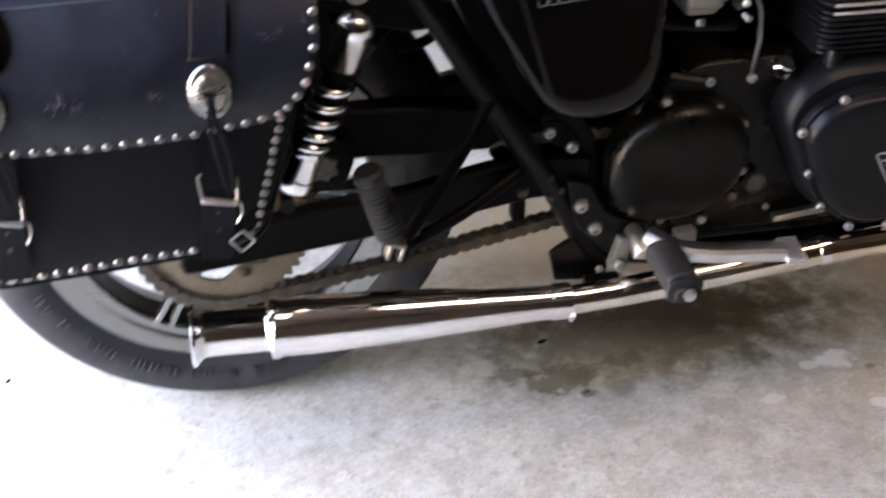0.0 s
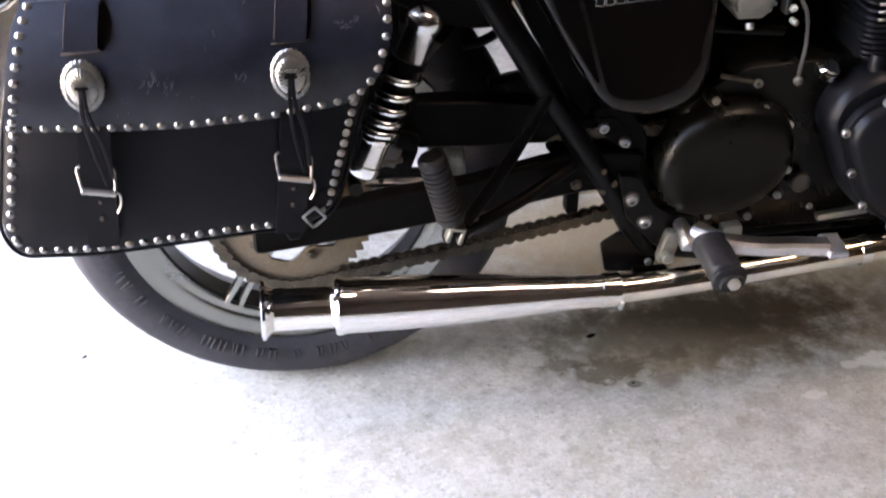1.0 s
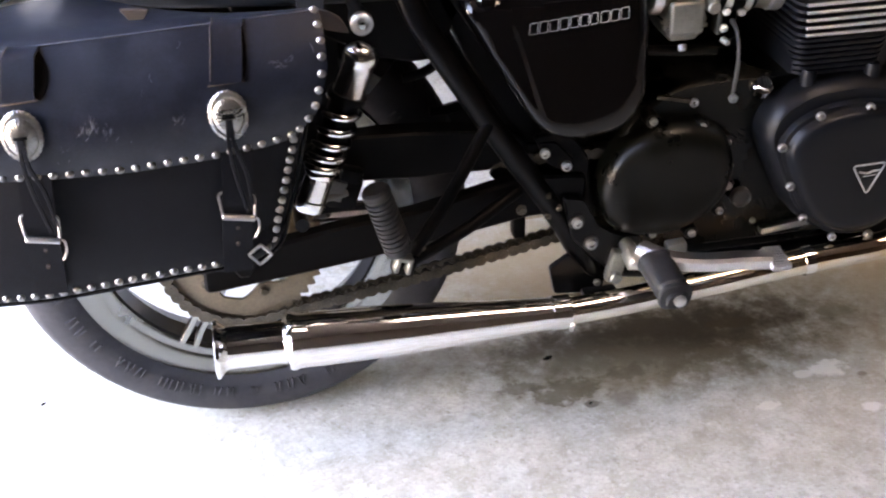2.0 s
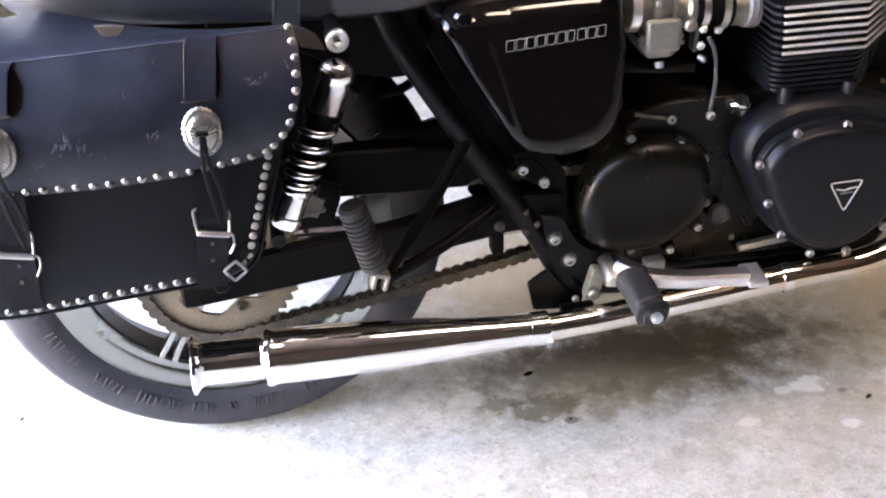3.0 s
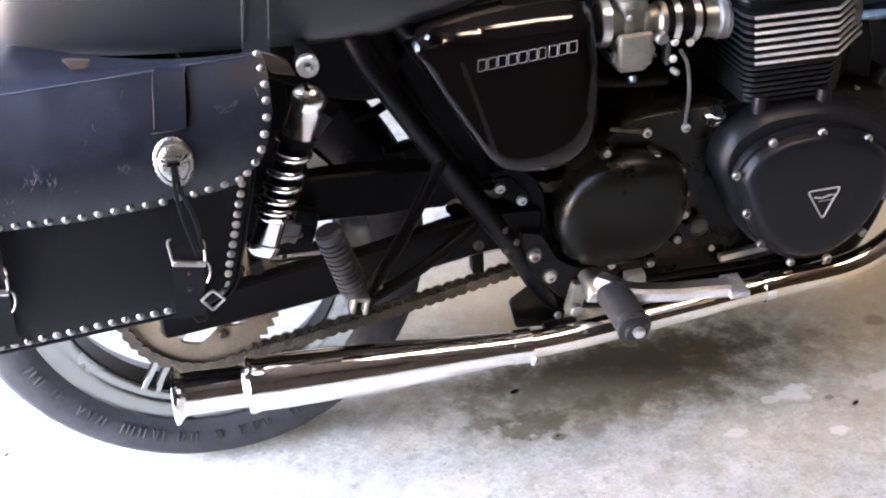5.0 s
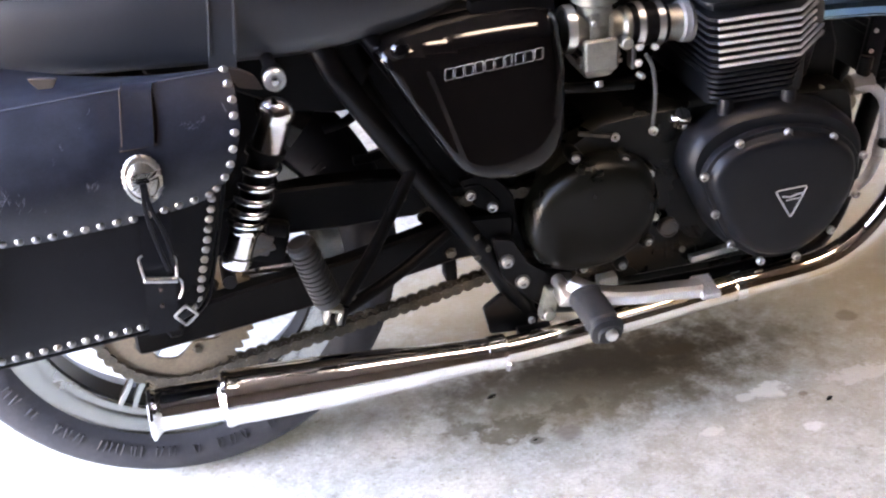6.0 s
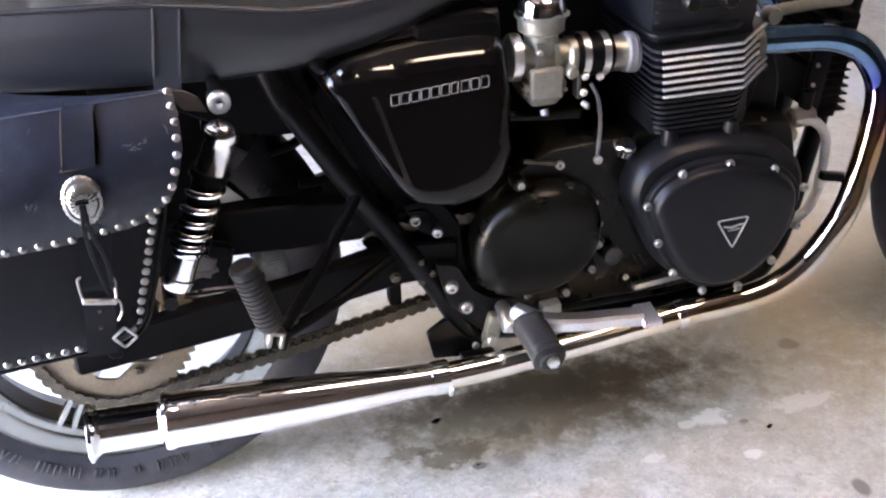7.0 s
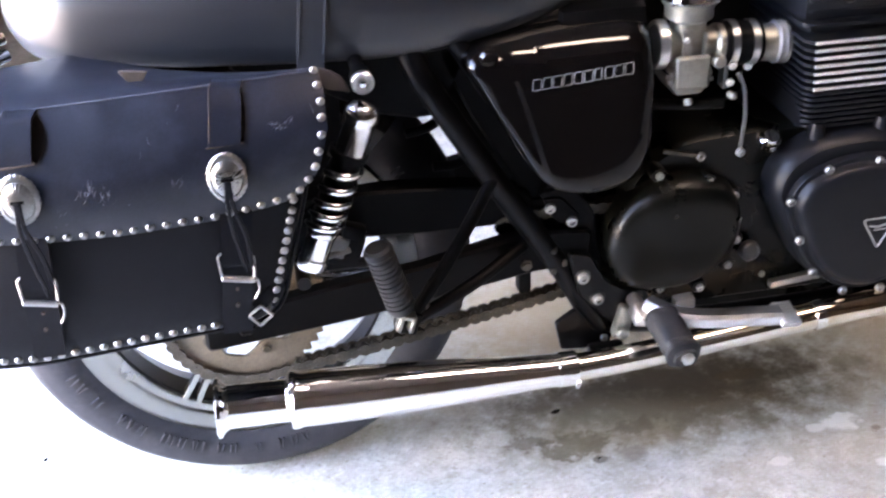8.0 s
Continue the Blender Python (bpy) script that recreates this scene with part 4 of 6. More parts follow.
def exhaust():
    y = -0.2
    def line(x):
        return Vector((x, y, float(np.interp(x, [-0.05, 0.05, 0.43], [0.241, 0.236, 0.2255]))))
    a, b = line(-0.052), line(0.43)
    d, length = (b - a).normalized(), (b - a).length
    prof = [(0.0265, 0.012), (0.0375, 0.0), (0.0405, 0.0015), (0.0405, 0.006), (0.034, 0.011), (0.0295, 0.017), (0.029, 0.022), (0.029, 0.092), (0.031, 0.0945), (0.0375, 0.0975), (0.0395, 0.1005), (0.0398, 0.106), (0.0375, 0.113), (0.0378, 0.14), (0.0365, 0.2), (0.034, 0.27), (0.0295, 0.35), (0.0245, 0.43), (0.0225, length), (0.018, length), (0.018, 0.4), (0.0265, 0.1)]
    s = part("silencer", lathe(prof, a, d, 56, closed=True), CHROME, bike, "polished chrome tapered silencer", sharp=25)
    part("baffle", lathe([(0.0, 0.02), (0.0262, 0.02), (0.0262, 0.09), (0.0, 0.09)], a, d, 30), PLASTIC, s, "dark inside of the tail pipe")
    c = line(0.425)
    bm = lathe([(0.0222, -0.014), (0.0242, -0.014), (0.0249, -0.013), (0.0251, -0.01), (0.0247, -0.008), (0.0247, 0.008), (0.0251, 0.01), (0.0249, 0.013), (0.0242, 0.014), (0.0222, 0.014)], c, d, 40, closed=True)
    clamp = part("clamp", bm, CHROME, s, "chrome band clamp")
    part("clamp_screw", rod(c + Vector((0.012, -0.027, -0.004)), c + Vector((0.012, -0.018, -0.02)), 0.003, 10, 0.001), STEEL, clamp)
    part("hanger_tab", block((0.49, -0.175, 0.225), (0.05, 0.02, 0.03), 0.004), FRAME, s)
    pts = [line(0.42), (0.46, y, 0.2265), (0.528, y, 0.231), (0.656, y, 0.2445), (0.788, y, 0.2595), (0.915, y, 0.271), (0.984, -0.2, 0.305), (1.034, -0.198, 0.367), (1.07, -0.18, 0.425), (1.09, -0.17, 0.497), (1.102, -0.152, 0.555), (1.076, -0.142, 0.605), (1.03, -0.132, 0.628), (0.964, -0.122, 0.632), (0.90, -0.115, 0.632)]
    h = part("header_pipe", sweep(spline(pts, 8), 0.0195, 32), HEAT, bike, "chrome exhaust header blued by heat")
    part("port_flange", lathe([(0.0198, -0.008), (0.0235, -0.008), (0.0245, -0.005), (0.0245, 0.003), (0.0198, 0.005)], (0.92, -0.116, 0.632), (1, -0.05, 0), 30, closed=True), DULL, h)
    # the joint ring on the lower pipe, and the bracket from the crankcase
    part("joint_ring", lathe([(0.0196, -0.008), (0.0216, -0.007), (0.0216, 0.007), (0.0196, 0.008)], (0.79, y, 0.2597), (1, 0, 0.1), 32, closed=True), CHROME, h)
    part("pipe_stay", block((1.062, -0.145, 0.415), (0.062, 0.014, 0.013), 0.003, pose(0, 0, 0, 0, 12, 0)), FRAME, h)
    # far side pipe and silencer, lower since the machine leans on its stand
    def lean(x):
        return 0.06 * min(1.0, max(0.0, (0.95 - x) / 0.3))
    part("header_pipe", sweep([(p[0], -p[1], p[2] - lean(p[0])) for p in spline(pts, 6)], 0.0195, 20), HEAT, bike, "chrome exhaust header blued by heat")
    part("silencer", lathe(prof, (a[0], 0.2, a[2] - 0.06), d, 40, closed=True), CHROME, bike, "polished chrome tapered silencer", sharp=25)


exhaust()


def engine():
    bm = bmesh.new()
    line = fillet([(0.50, 0.36), (0.53, 0.48), (0.60, 0.525), (0.72, 0.53), (0.98, 0.52), (1.0, 0.42), (0.97, 0.31), (0.86, 0.265), (0.6, 0.265), (0.53, 0.29)], 0.025)
    slab(line, [(0.006, 0.155), (0, 0.145), (0, -0.13), (0.006, -0.138)], bm)
    case = part("crankcase", bm, SATIN, bike, "satin black engine crankcase")

    part("sump", block((0.73, 0.0, 0.245), (0.36, 0.2, 0.06), 0.015), SATIN, case)

    # clutch housing and its cover
    rim = fillet([(0.708, 0.45), (0.722, 0.492), (0.77, 0.522), (0.85, 0.526), (0.93, 0.51), (0.985, 0.462), (0.985, 0.385), (0.945, 0.315), (0.885, 0.282), (0.82, 0.286), (0.768, 0.326), (0.738, 0.385)], 0.03, 6)
    housing = part("clutch_housing", slab(rim, [(0, -0.12), (0, -0.158), (0.002, -0.168), (0.0055, -0.177), (0.0118, -0.183)]), COVER, case, "satin black clutch housing")
    edge = fillet([(0.722, 0.44), (0.742, 0.478), (0.79, 0.5), (0.85, 0.505), (0.925, 0.487), (0.972, 0.445), (0.97, 0.383), (0.936, 0.322), (0.882, 0.287), (0.822, 0.29), (0.77, 0.33), (0.742, 0.388)], 0.035, 7)
    cover = part("clutch_cover", slab(edge, [(0.004, -0.175), (0.004, -0.1935), (0.005, -0.1953), (0.0108, -0.196), (0.0126, -0.199), (0.0142, -0.203), (0.017, -0.2068), (0.021, -0.2093), (0.029, -0.2108), (0.05, -0.2115)]), COVER, case, "satin black domed clutch cover", sharp=30)
    for x, z in ((0.7265, 0.446), (0.776, 0.487), (0.847, 0.492), (0.917, 0.4735), (0.968, 0.437), (0.9635, 0.377), (0.93, 0.3245), (0.879, 0.291), (0.822, 0.2945), (0.7725, 0.3315), (0.7465, 0.3845)):
        bolt(cover, x + 0.003, -0.1962, z - 0.001, 0.95)
    # plain triangular badge, open outline with a slanted bar
    tri = [(0.831, 0.411), (0.880, 0.412), (0.858, 0.365)]
    ring = fillet(tri, 0.006, 4)
    bm = sweep([(p[0], -0.2122, p[1]) for p in ring], 0.0014, 6, closed=True)
    sweep([(0.842, -0.2122, 0.401), (0.854, -0.2122, 0.398), (0.862, -0.2122, 0.4005), (0.872, -0.2122, 0.4015)], 0.0016, 6, bm)
    sweep([(0.849, -0.2122, 0.3935), (0.868, -0.2122, 0.3945)], 0.0009, 6, bm)
    part("badge", bm, SILVER, cover, "silver outlined triangle badge")

    # gearbox sprocket cover
    edge = fillet([(0.488, 0.372), (0.50, 0.43), (0.54, 0.47), (0.60, 0.485), (0.665, 0.463), (0.683, 0.41), (0.672, 0.36), (0.628, 0.318), (0.56, 0.305), (0.505, 0.325)], 0.04, 7)
    bm, rings, mid = bmesh.new(), [], Vector((0.605, 0.392))
    for s in (1.0, 0.995, 0.985, 0.965, 0.93, 0.88, 0.82, 0.74, 0.64, 0.52, 0.38, 0.22, 0.08):
        ring = []
        for p in edge:
            q = mid.lerp(Vector(p), s)
            # a main dome, stepping down to a shallow heel towards the back
            h = 0.032 * (1 - s ** 8) ** 0.6
            heel = (0.556 + 0.35 * (0.40 - q[1]) - q[0]) / 0.016
            drop = 1 / (1 + math.exp(-2.2 * heel))
            ring.append(bm.verts.new((q[0], -0.15 - h * (1 - 0.2 * drop), q[1])))
        rings.append(ring)
    back = [bm.verts.new((p[0], -0.12, p[1])) for p in edge]
    for a, b in zip([back] + rings, rings):
        ring_faces(bm, a, b)
    bm.faces.new(rings[-1])
    sc = part("sprocket_cover", bm, SATIN, case, "satin black domed gearbox cover", sharp=30)
    for x, z in ((0.556, 0.4895), (0.6265, 0.4735), (0.6645, 0.447), (0.673, 0.378), (0.6645, 0.339), (0.626, 0.3075), (0.567, 0.3145)):
        part("lug", lathe([(0.0105, 0.0), (0.0105, 0.03), (0.009, 0.032), (0.0, 0.032)], (x + 0.003, -0.126, z - 0.004), (0, -1, 0), 16), SATIN, sc)
        bolt(sc, x + 0.003, -0.158, z - 0.004, 0.85)
    plug = lathe([(0.0145, 0.0), (0.0145, 0.01), (0.0125, 0.012), (0.0115, 0.0085), (0.0, 0.0085)], (0.7, -0.148, 0.35), (0, -1, 0), 28)
    part("filler_plug", plug, DULL, case, "dull alloy filler plug")
    part("oil_switch", lathe([(0.015, 0.0), (0.015, 0.01), (0.012, 0.012), (0.0105, 0.016), (0.0, 0.0165)], (0.717, -0.14, 0.507), (0.0, -0.6, 1), 20), CHROME, case, "chrome oil filler cap")
    # ribs between the covers
    bm = bmesh.new()
    for k in range(7):
        sweep([(0.705 + 0.012 * k, -0.137, 0.29), (0.703 + 0.008 * k, -0.137, 0.335)], 0.0025, 8, bm)
    part("crankcase_ribs", bm, SATIN, case)
    part("lower_stay", block((0.775, -0.15, 0.292), (0.075, 0.012, 0.01), 0.002, pose(0, 0, 0, 0, -6, 0)), STEEL, case, "bare steel stay")
    for x, z in ((0.73, 0.30), (0.685, 0.395)):
        bolt(case, x, -0.138, z, 0.7)
    # upper gearbox edge: bright studs and a slim rail
    for x, y, z in ((0.6224, -0.1385, 0.498), (0.678, -0.1385, 0.498)):
        bolt(case, x, y, z, 0.95)
    part("cable_bracket", block((0.597, -0.1395, 0.505), (0.056, 0.004, 0.006), 0.001, pose(0, 0, 0, 0, 13, 0)), CHAIN, case, "brownish steel cable bracket")
    part("engine_rail", sweep(spline([(0.545, -0.12, 0.573), (0.60, -0.124, 0.568), (0.655, -0.12, 0.563)], 6), 0.007, 12), SATIN, case)

    # cylinders: upper fins with machined edges, lower ones painted
    barrel = part("cylinder_block", block((0.825, 0, 0.60), (0.15, 0.3, 0.16), 0.02), COVER, bike, "finned black cylinder block")
    plan = [(0.737, -0.168), (0.747, -0.1785), (0.8635, -0.1785), (0.934, -0.112), (0.934, 0.112), (0.8635, 0.1785), (0.747, 0.1785), (0.737, 0.168)]
    up = lambda u, v, h: (u, v, h)
    def lean(z):
        return (0.655 - z) * 0.075
    def fin(z, shrink, bright):
        line = [(x + lean(z), y) for x, y in ((0.823 + (px - 0.823) * shrink, py * shrink) for px, py in plan)]
        o = fillet(line, 0.006, 3)
        f = part("cooling_fin", slab(o, [(0.0006, z - 0.0022), (0, z - 0.0016), (0, z + 0.0016), (0.0006, z + 0.0022)], place=up), COVER, barrel)
        if bright:
            run = [(line[k][0], line[k][1] - 0.0006, z) for k in (1, 2, 3)]
            run[2] = (run[2][0] + 0.0008, run[2][1], z)
            e = sweep(run, 0.0022, 8, flat=(0.0044, 0.0044, (0, 1, 0)))
            part("machined_edge", e, MILLED, f, "bright machined fin edge")
    for k in range(7):
        fin(0.6565 - 0.0104 * k, 1.0, True)
    for k in range(7):
        fin(0.5835 - 0.0088 * k, 0.965 - 0.014 * k, False)
    for x in (0.775, 0.868):
        bm = lathe([(0.011, 0), (0.011, 0.018), (0.0085, 0.026), (0.0, 0.026)], (x, -0.158, 0.512), (0, 0, 1), 14)
        part("base_nut", bm, COVER, barrel)
    head = part("cylinder_head", block((0.818, 0, 0.735), (0.16, 0.31, 0.135), 0.02), COVER, bike, "black finned cylinder head")
    for k in range(8):
        z = 0.675 + 0.014 * k
        s = 0.90 if k else 0.97
        line = fillet([(0.818 + (x - 0.823) * s, y * s * 0.97) for x, y in plan], 0.008, 3)
        part("head_fin", slab(line, [(0.0006, z - 0.0022), (0, z), (0.0006, z + 0.0022)], place=up), COVER, head)
    for x in (0.79, 0.845):
        part("head_bolt", lathe([(0.012, 0), (0.012, 0.02), (0.009, 0.024), (0, 0.024)], (x, -0.15, 0.715), (0, -1, 0), 16), SATIN, head)
    line = fillet([(0.915, 0.61), (0.96, 0.61), (0.974, 0.565), (0.974, 0.48), (0.93, 0.455), (0.9, 0.5)], 0.008)
    part("engine_mount", slab(line, [(0.002, -0.082), (0, -0.084), (0, -0.094), (0.002, -0.096)]), FRAME, case, "black engine mounting plate")
    for x, z in ((0.945, 0.585), (0.962, 0.515)):
        bolt(case, x, -0.096, z, 0.8, DULL_HEX)
    # oil feed across the top, with its banjo bolt
    o = part("oil_feed_pipe", sweep(spline([(0.935, -0.112, 0.669), (0.96, -0.108, 0.671), (1.02, -0.1, 0.671), (1.075, -0.09, 0.668)], 6), 0.0085, 14), CAST, bike, "dull alloy oil feed pipe")
    part("banjo_bolt", lathe([(0.0105, -0.012), (0.012, -0.01), (0.012, 0.008), (0.0105, 0.011), (0.0, 0.0115)], (0.936, -0.12, 0.669), (0, -1, 0.1), 18), CAST, o)
    return case


engine()


def carburettor():
    y = -0.11
    bm = bmesh.new()
    body = lathe([(0.0, -0.048), (0.026, -0.048), (0.028, -0.044), (0.028, -0.036), (0.022, -0.034), (0.022, 0.03), (0.026, 0.034), (0.026, 0.042), (0.0, 0.042)], (0.606, y, 0.646), (1, 0, -0.06), 28)
    c = part("carburettor", body, CAST, bike, "grey cast alloy carburettor")
    bowl = fillet([(0.57, 0.622), (0.57, 0.604), (0.583, 0.586), (0.617, 0.586), (0.631, 0.604), (0.631, 0.622)], 0.006, 4)
    part("float_bowl", slab(bowl, [(0.004, y + 0.03), (0, y + 0.026), (0, y - 0.022), (0.002, y - 0.027), (0.006, y - 0.029)]), CAST, c)
    part("bowl_face", block((0.601, y - 0.029, 0.619), (0.047, 0.012, 0.044), 0.0055, steps=3), CAST, c, "rounded alloy side plate")
    part("bowl_flange", block((0.6, y, 0.6135), (0.064, 0.05, 0.005), 0.002), CAST, c)
    part("bowl_top", block((0.605, y, 0.625), (0.05, 0.05, 0.026), 0.008), CAST, c)
    part("slide_tower", lathe([(0.023, 0.0), (0.023, 0.025), (0.031, 0.03), (0.031, 0.048), (0.0, 0.048)], (0.603, y, 0.655), (0, 0, 1), 28), CAST, c)
    part("tower_flange", lathe([(0.0, 0.0), (0.0345, 0.0), (0.0355, 0.002), (0.0355, 0.005), (0.0, 0.005)], (0.603, y, 0.7025), (0, 0, 1), 32), CAST, c)
    part("cap", lathe([(0.033, 0.0), (0.033, 0.006), (0.029, 0.018), (0.02, 0.026), (0.0, 0.028)], (0.603, y, 0.7075), (0, 0, 1), 32), CHROME, c, "chrome domed cap")
    for dx, dy in ((-0.027, -0.024), (0.027, -0.024)):
        part("cap_screw", lathe([(0.0045, 0), (0.0045, 0.005), (0.0, 0.005)], (0.603 + dx, y + dy + 0.002, 0.707), (0, 0, 1), 8), STEEL, c)
    part("drain_screw", lathe([(0.006, 0), (0.006, 0.006), (0.004, 0.008), (0.0, 0.008)], (0.6, y - 0.024, 0.58), (0, -0.6, -1), 12), STEEL, c)
    part("gasket", block((0.6, y, 0.6178), (0.062, 0.05, 0.0025), 0.0008), PLASTIC, c, "black bowl gasket")
    for dx, dy in ((-0.03, -0.028), (0.03, -0.028)):
        part("bowl_screw", lathe([(0.0042, 0), (0.0042, 0.004), (0.0028, 0.005), (0.0, 0.005)], (0.6 + dx * 0.9, y + dy, 0.6095), (0, -0.35, -1), 8), SCREW, c)
    part("body_rib", block((0.618, y - 0.0235, 0.648), (0.005, 0.005, 0.042), 0.001), CAST, c)
    part("mixture_screw", rod((0.592, y - 0.022, 0.662), (0.592, y - 0.031, 0.662), 0.004, 10, 0.001), SCREW, c)
    part("throttle_cable", sweep(spline([(0.603, y, 0.735), (0.598, y + 0.01, 0.77), (0.57, y + 0.03, 0.8)], 6), 0.003, 8), PLASTIC, c, "black throttle cable")
    part("bell_mouth", lathe([(0.026, -0.004), (0.031, -0.004), (0.032, 0.0), (0.032, 0.008), (0.026, 0.008)], (0.562, y, 0.65), (1, 0, -0.06), 30, closed=True), STEEL, c, "bright hose clamp")
    part("pivot_boss", rod((0.635, y - 0.012, 0.632), (0.635, y - 0.04, 0.632), 0.0085, 16, 0.002), CAST, c)
    part("throttle_bracket", block((0.648, y - 0.02, 0.608), (0.006, 0.02, 0.034), 0.002), DULL, c)
    part("idle_screw", rod((0.652, y - 0.03, 0.586), (0.658, y - 0.042, 0.583), 0.0045, 12, 0.002), CAST, c)
    for x, z in ((0.6535, 0.625), (0.675, 0.622), (0.652, 0.602)):
        bolt(c, x, y - 0.034, z, 0.75, HEX)
    part("side_strap", block((0.594, y - 0.0235, 0.648), (0.012, 0.006, 0.05), 0.001), CAST, c)
    rub = part("intake_rubber", lathe([(0.0, -0.026), (0.0275, -0.026), (0.029, -0.022), (0.029, 0.022), (0.0275, 0.026), (0.0, 0.026)], (0.674, y, 0.642), (1, 0, -0.06), 30), PLASTIC, c, "black rubber intake stub")
    for x in (0.6605, 0.6885):
        part("hose_clamp", lathe([(0.0285, -0.0045), (0.0302, -0.0045), (0.0302, 0.0045), (0.0285, 0.0045)], (x, y, 0.642 - (x - 0.674) * 0.06), (1, 0, -0.06), 36, closed=True), STEEL, rub, "bright steel hose clamp")
    part("manifold", lathe([(0.0, -0.03), (0.0235, -0.03), (0.0245, 0.005), (0.027, 0.014), (0.0275, 0.016), (0.0275, 0.026), (0.0, 0.026)], (0.712, y, 0.638), (1, 0, -0.06), 30), CAST, c, "cast alloy inlet manifold")
    part("manifold_flange", lathe([(0.0, -0.007), (0.0265, -0.007), (0.0285, -0.004), (0.0275, 0.002), (0.0285, 0.005), (0.027, 0.008), (0.0, 0.008)], (0.727, y, 0.638), (1, 0, -0.06), 22), PALE, c, "pale corroded manifold flange")
    part("overflow_hose", sweep(spline([(0.663, -0.142, 0.612), (0.674, -0.142, 0.59), (0.679, -0.142, 0.55), (0.678, -0.138, 0.505)], 8), 0.0028, 8), CABLE, c, "pale rubber hose")


carburettor()
part("intake_chamber", block((0.64, 0.05, 0.625), (0.19, 0.13, 0.22), 0.02), PLASTIC, bike, "black plastic intake chamber")


def oil_cooler():
    c = part("oil_cooler", block((1.078, 0.0, 0.565), (0.03, 0.17, 0.16), 0.004, pose(0, 0, 0, 0, 8, 0)), PLASTIC, bike, "black finned oil cooler")
    for k in range(12):
        part("cooler_fin", block((1.078, 0.0, 0.495 + 0.0125 * k), (0.038, 0.174, 0.0022), 0.0), PLASTIC, c)
    part("end_tank", block((1.04, -0.088, 0.56), (0.03, 0.012, 0.16), 0.004, pose(0, 0, 0, 0, 8, 0)), FRAME, c)
    for z in (0.60, 0.575, 0.545, 0.515):
        bolt(c, 1.034 + (z - 0.56) * 0.14, -0.094, z, 0.5)
    part("union", lathe([(0.011, -0.02), (0.0155, -0.016), (0.0155, 0.016), (0.011, 0.02), (0.0, 0.02)], (1.015, -0.1, 0.5), (1, 0, 0.05), 18), CAST, c, "cast alloy hose union")
    part("union_neck", rod((1.018, -0.1, 0.5), (1.024, -0.098, 0.54), 0.01, 14, 0.002), FRAME, c)
    part("oil_hose", sweep(spline([(1.0, -0.108, 0.5), (1.032, -0.11, 0.494), (1.054, -0.11, 0.468), (1.058, -0.11, 0.43), (1.054, -0.112, 0.40)], 8), 0.0075, 14), HOSE, c, "pale braided oil hose")
    part("hose_end", sweep(spline([(1.054, -0.112, 0.40), (1.05, -0.114, 0.378), (1.03, -0.12, 0.35), (0.985, -0.125, 0.33)], 8), 0.0078, 14), HOSE, c)
    part("hose_sleeve", rod((1.056, -0.111, 0.412), (1.052, -0.113, 0.385), 0.009, 14, 0.002), STEEL, c)
    part("pressure_switch", lathe([(0.014, 0), (0.014, 0.014), (0.01, 0.02), (0, 0.02)], (0.98, -0.112, 0.483), (0.3, -1, 0.2), 16), CAST, c)
    part("switch_lead", sweep(spline([(0.975, -0.12, 0.49), (0.955, -0.13, 0.505), (0.93, -0.132, 0.52)], 6), 0.004, 8), CAST, c)


oil_cooler()


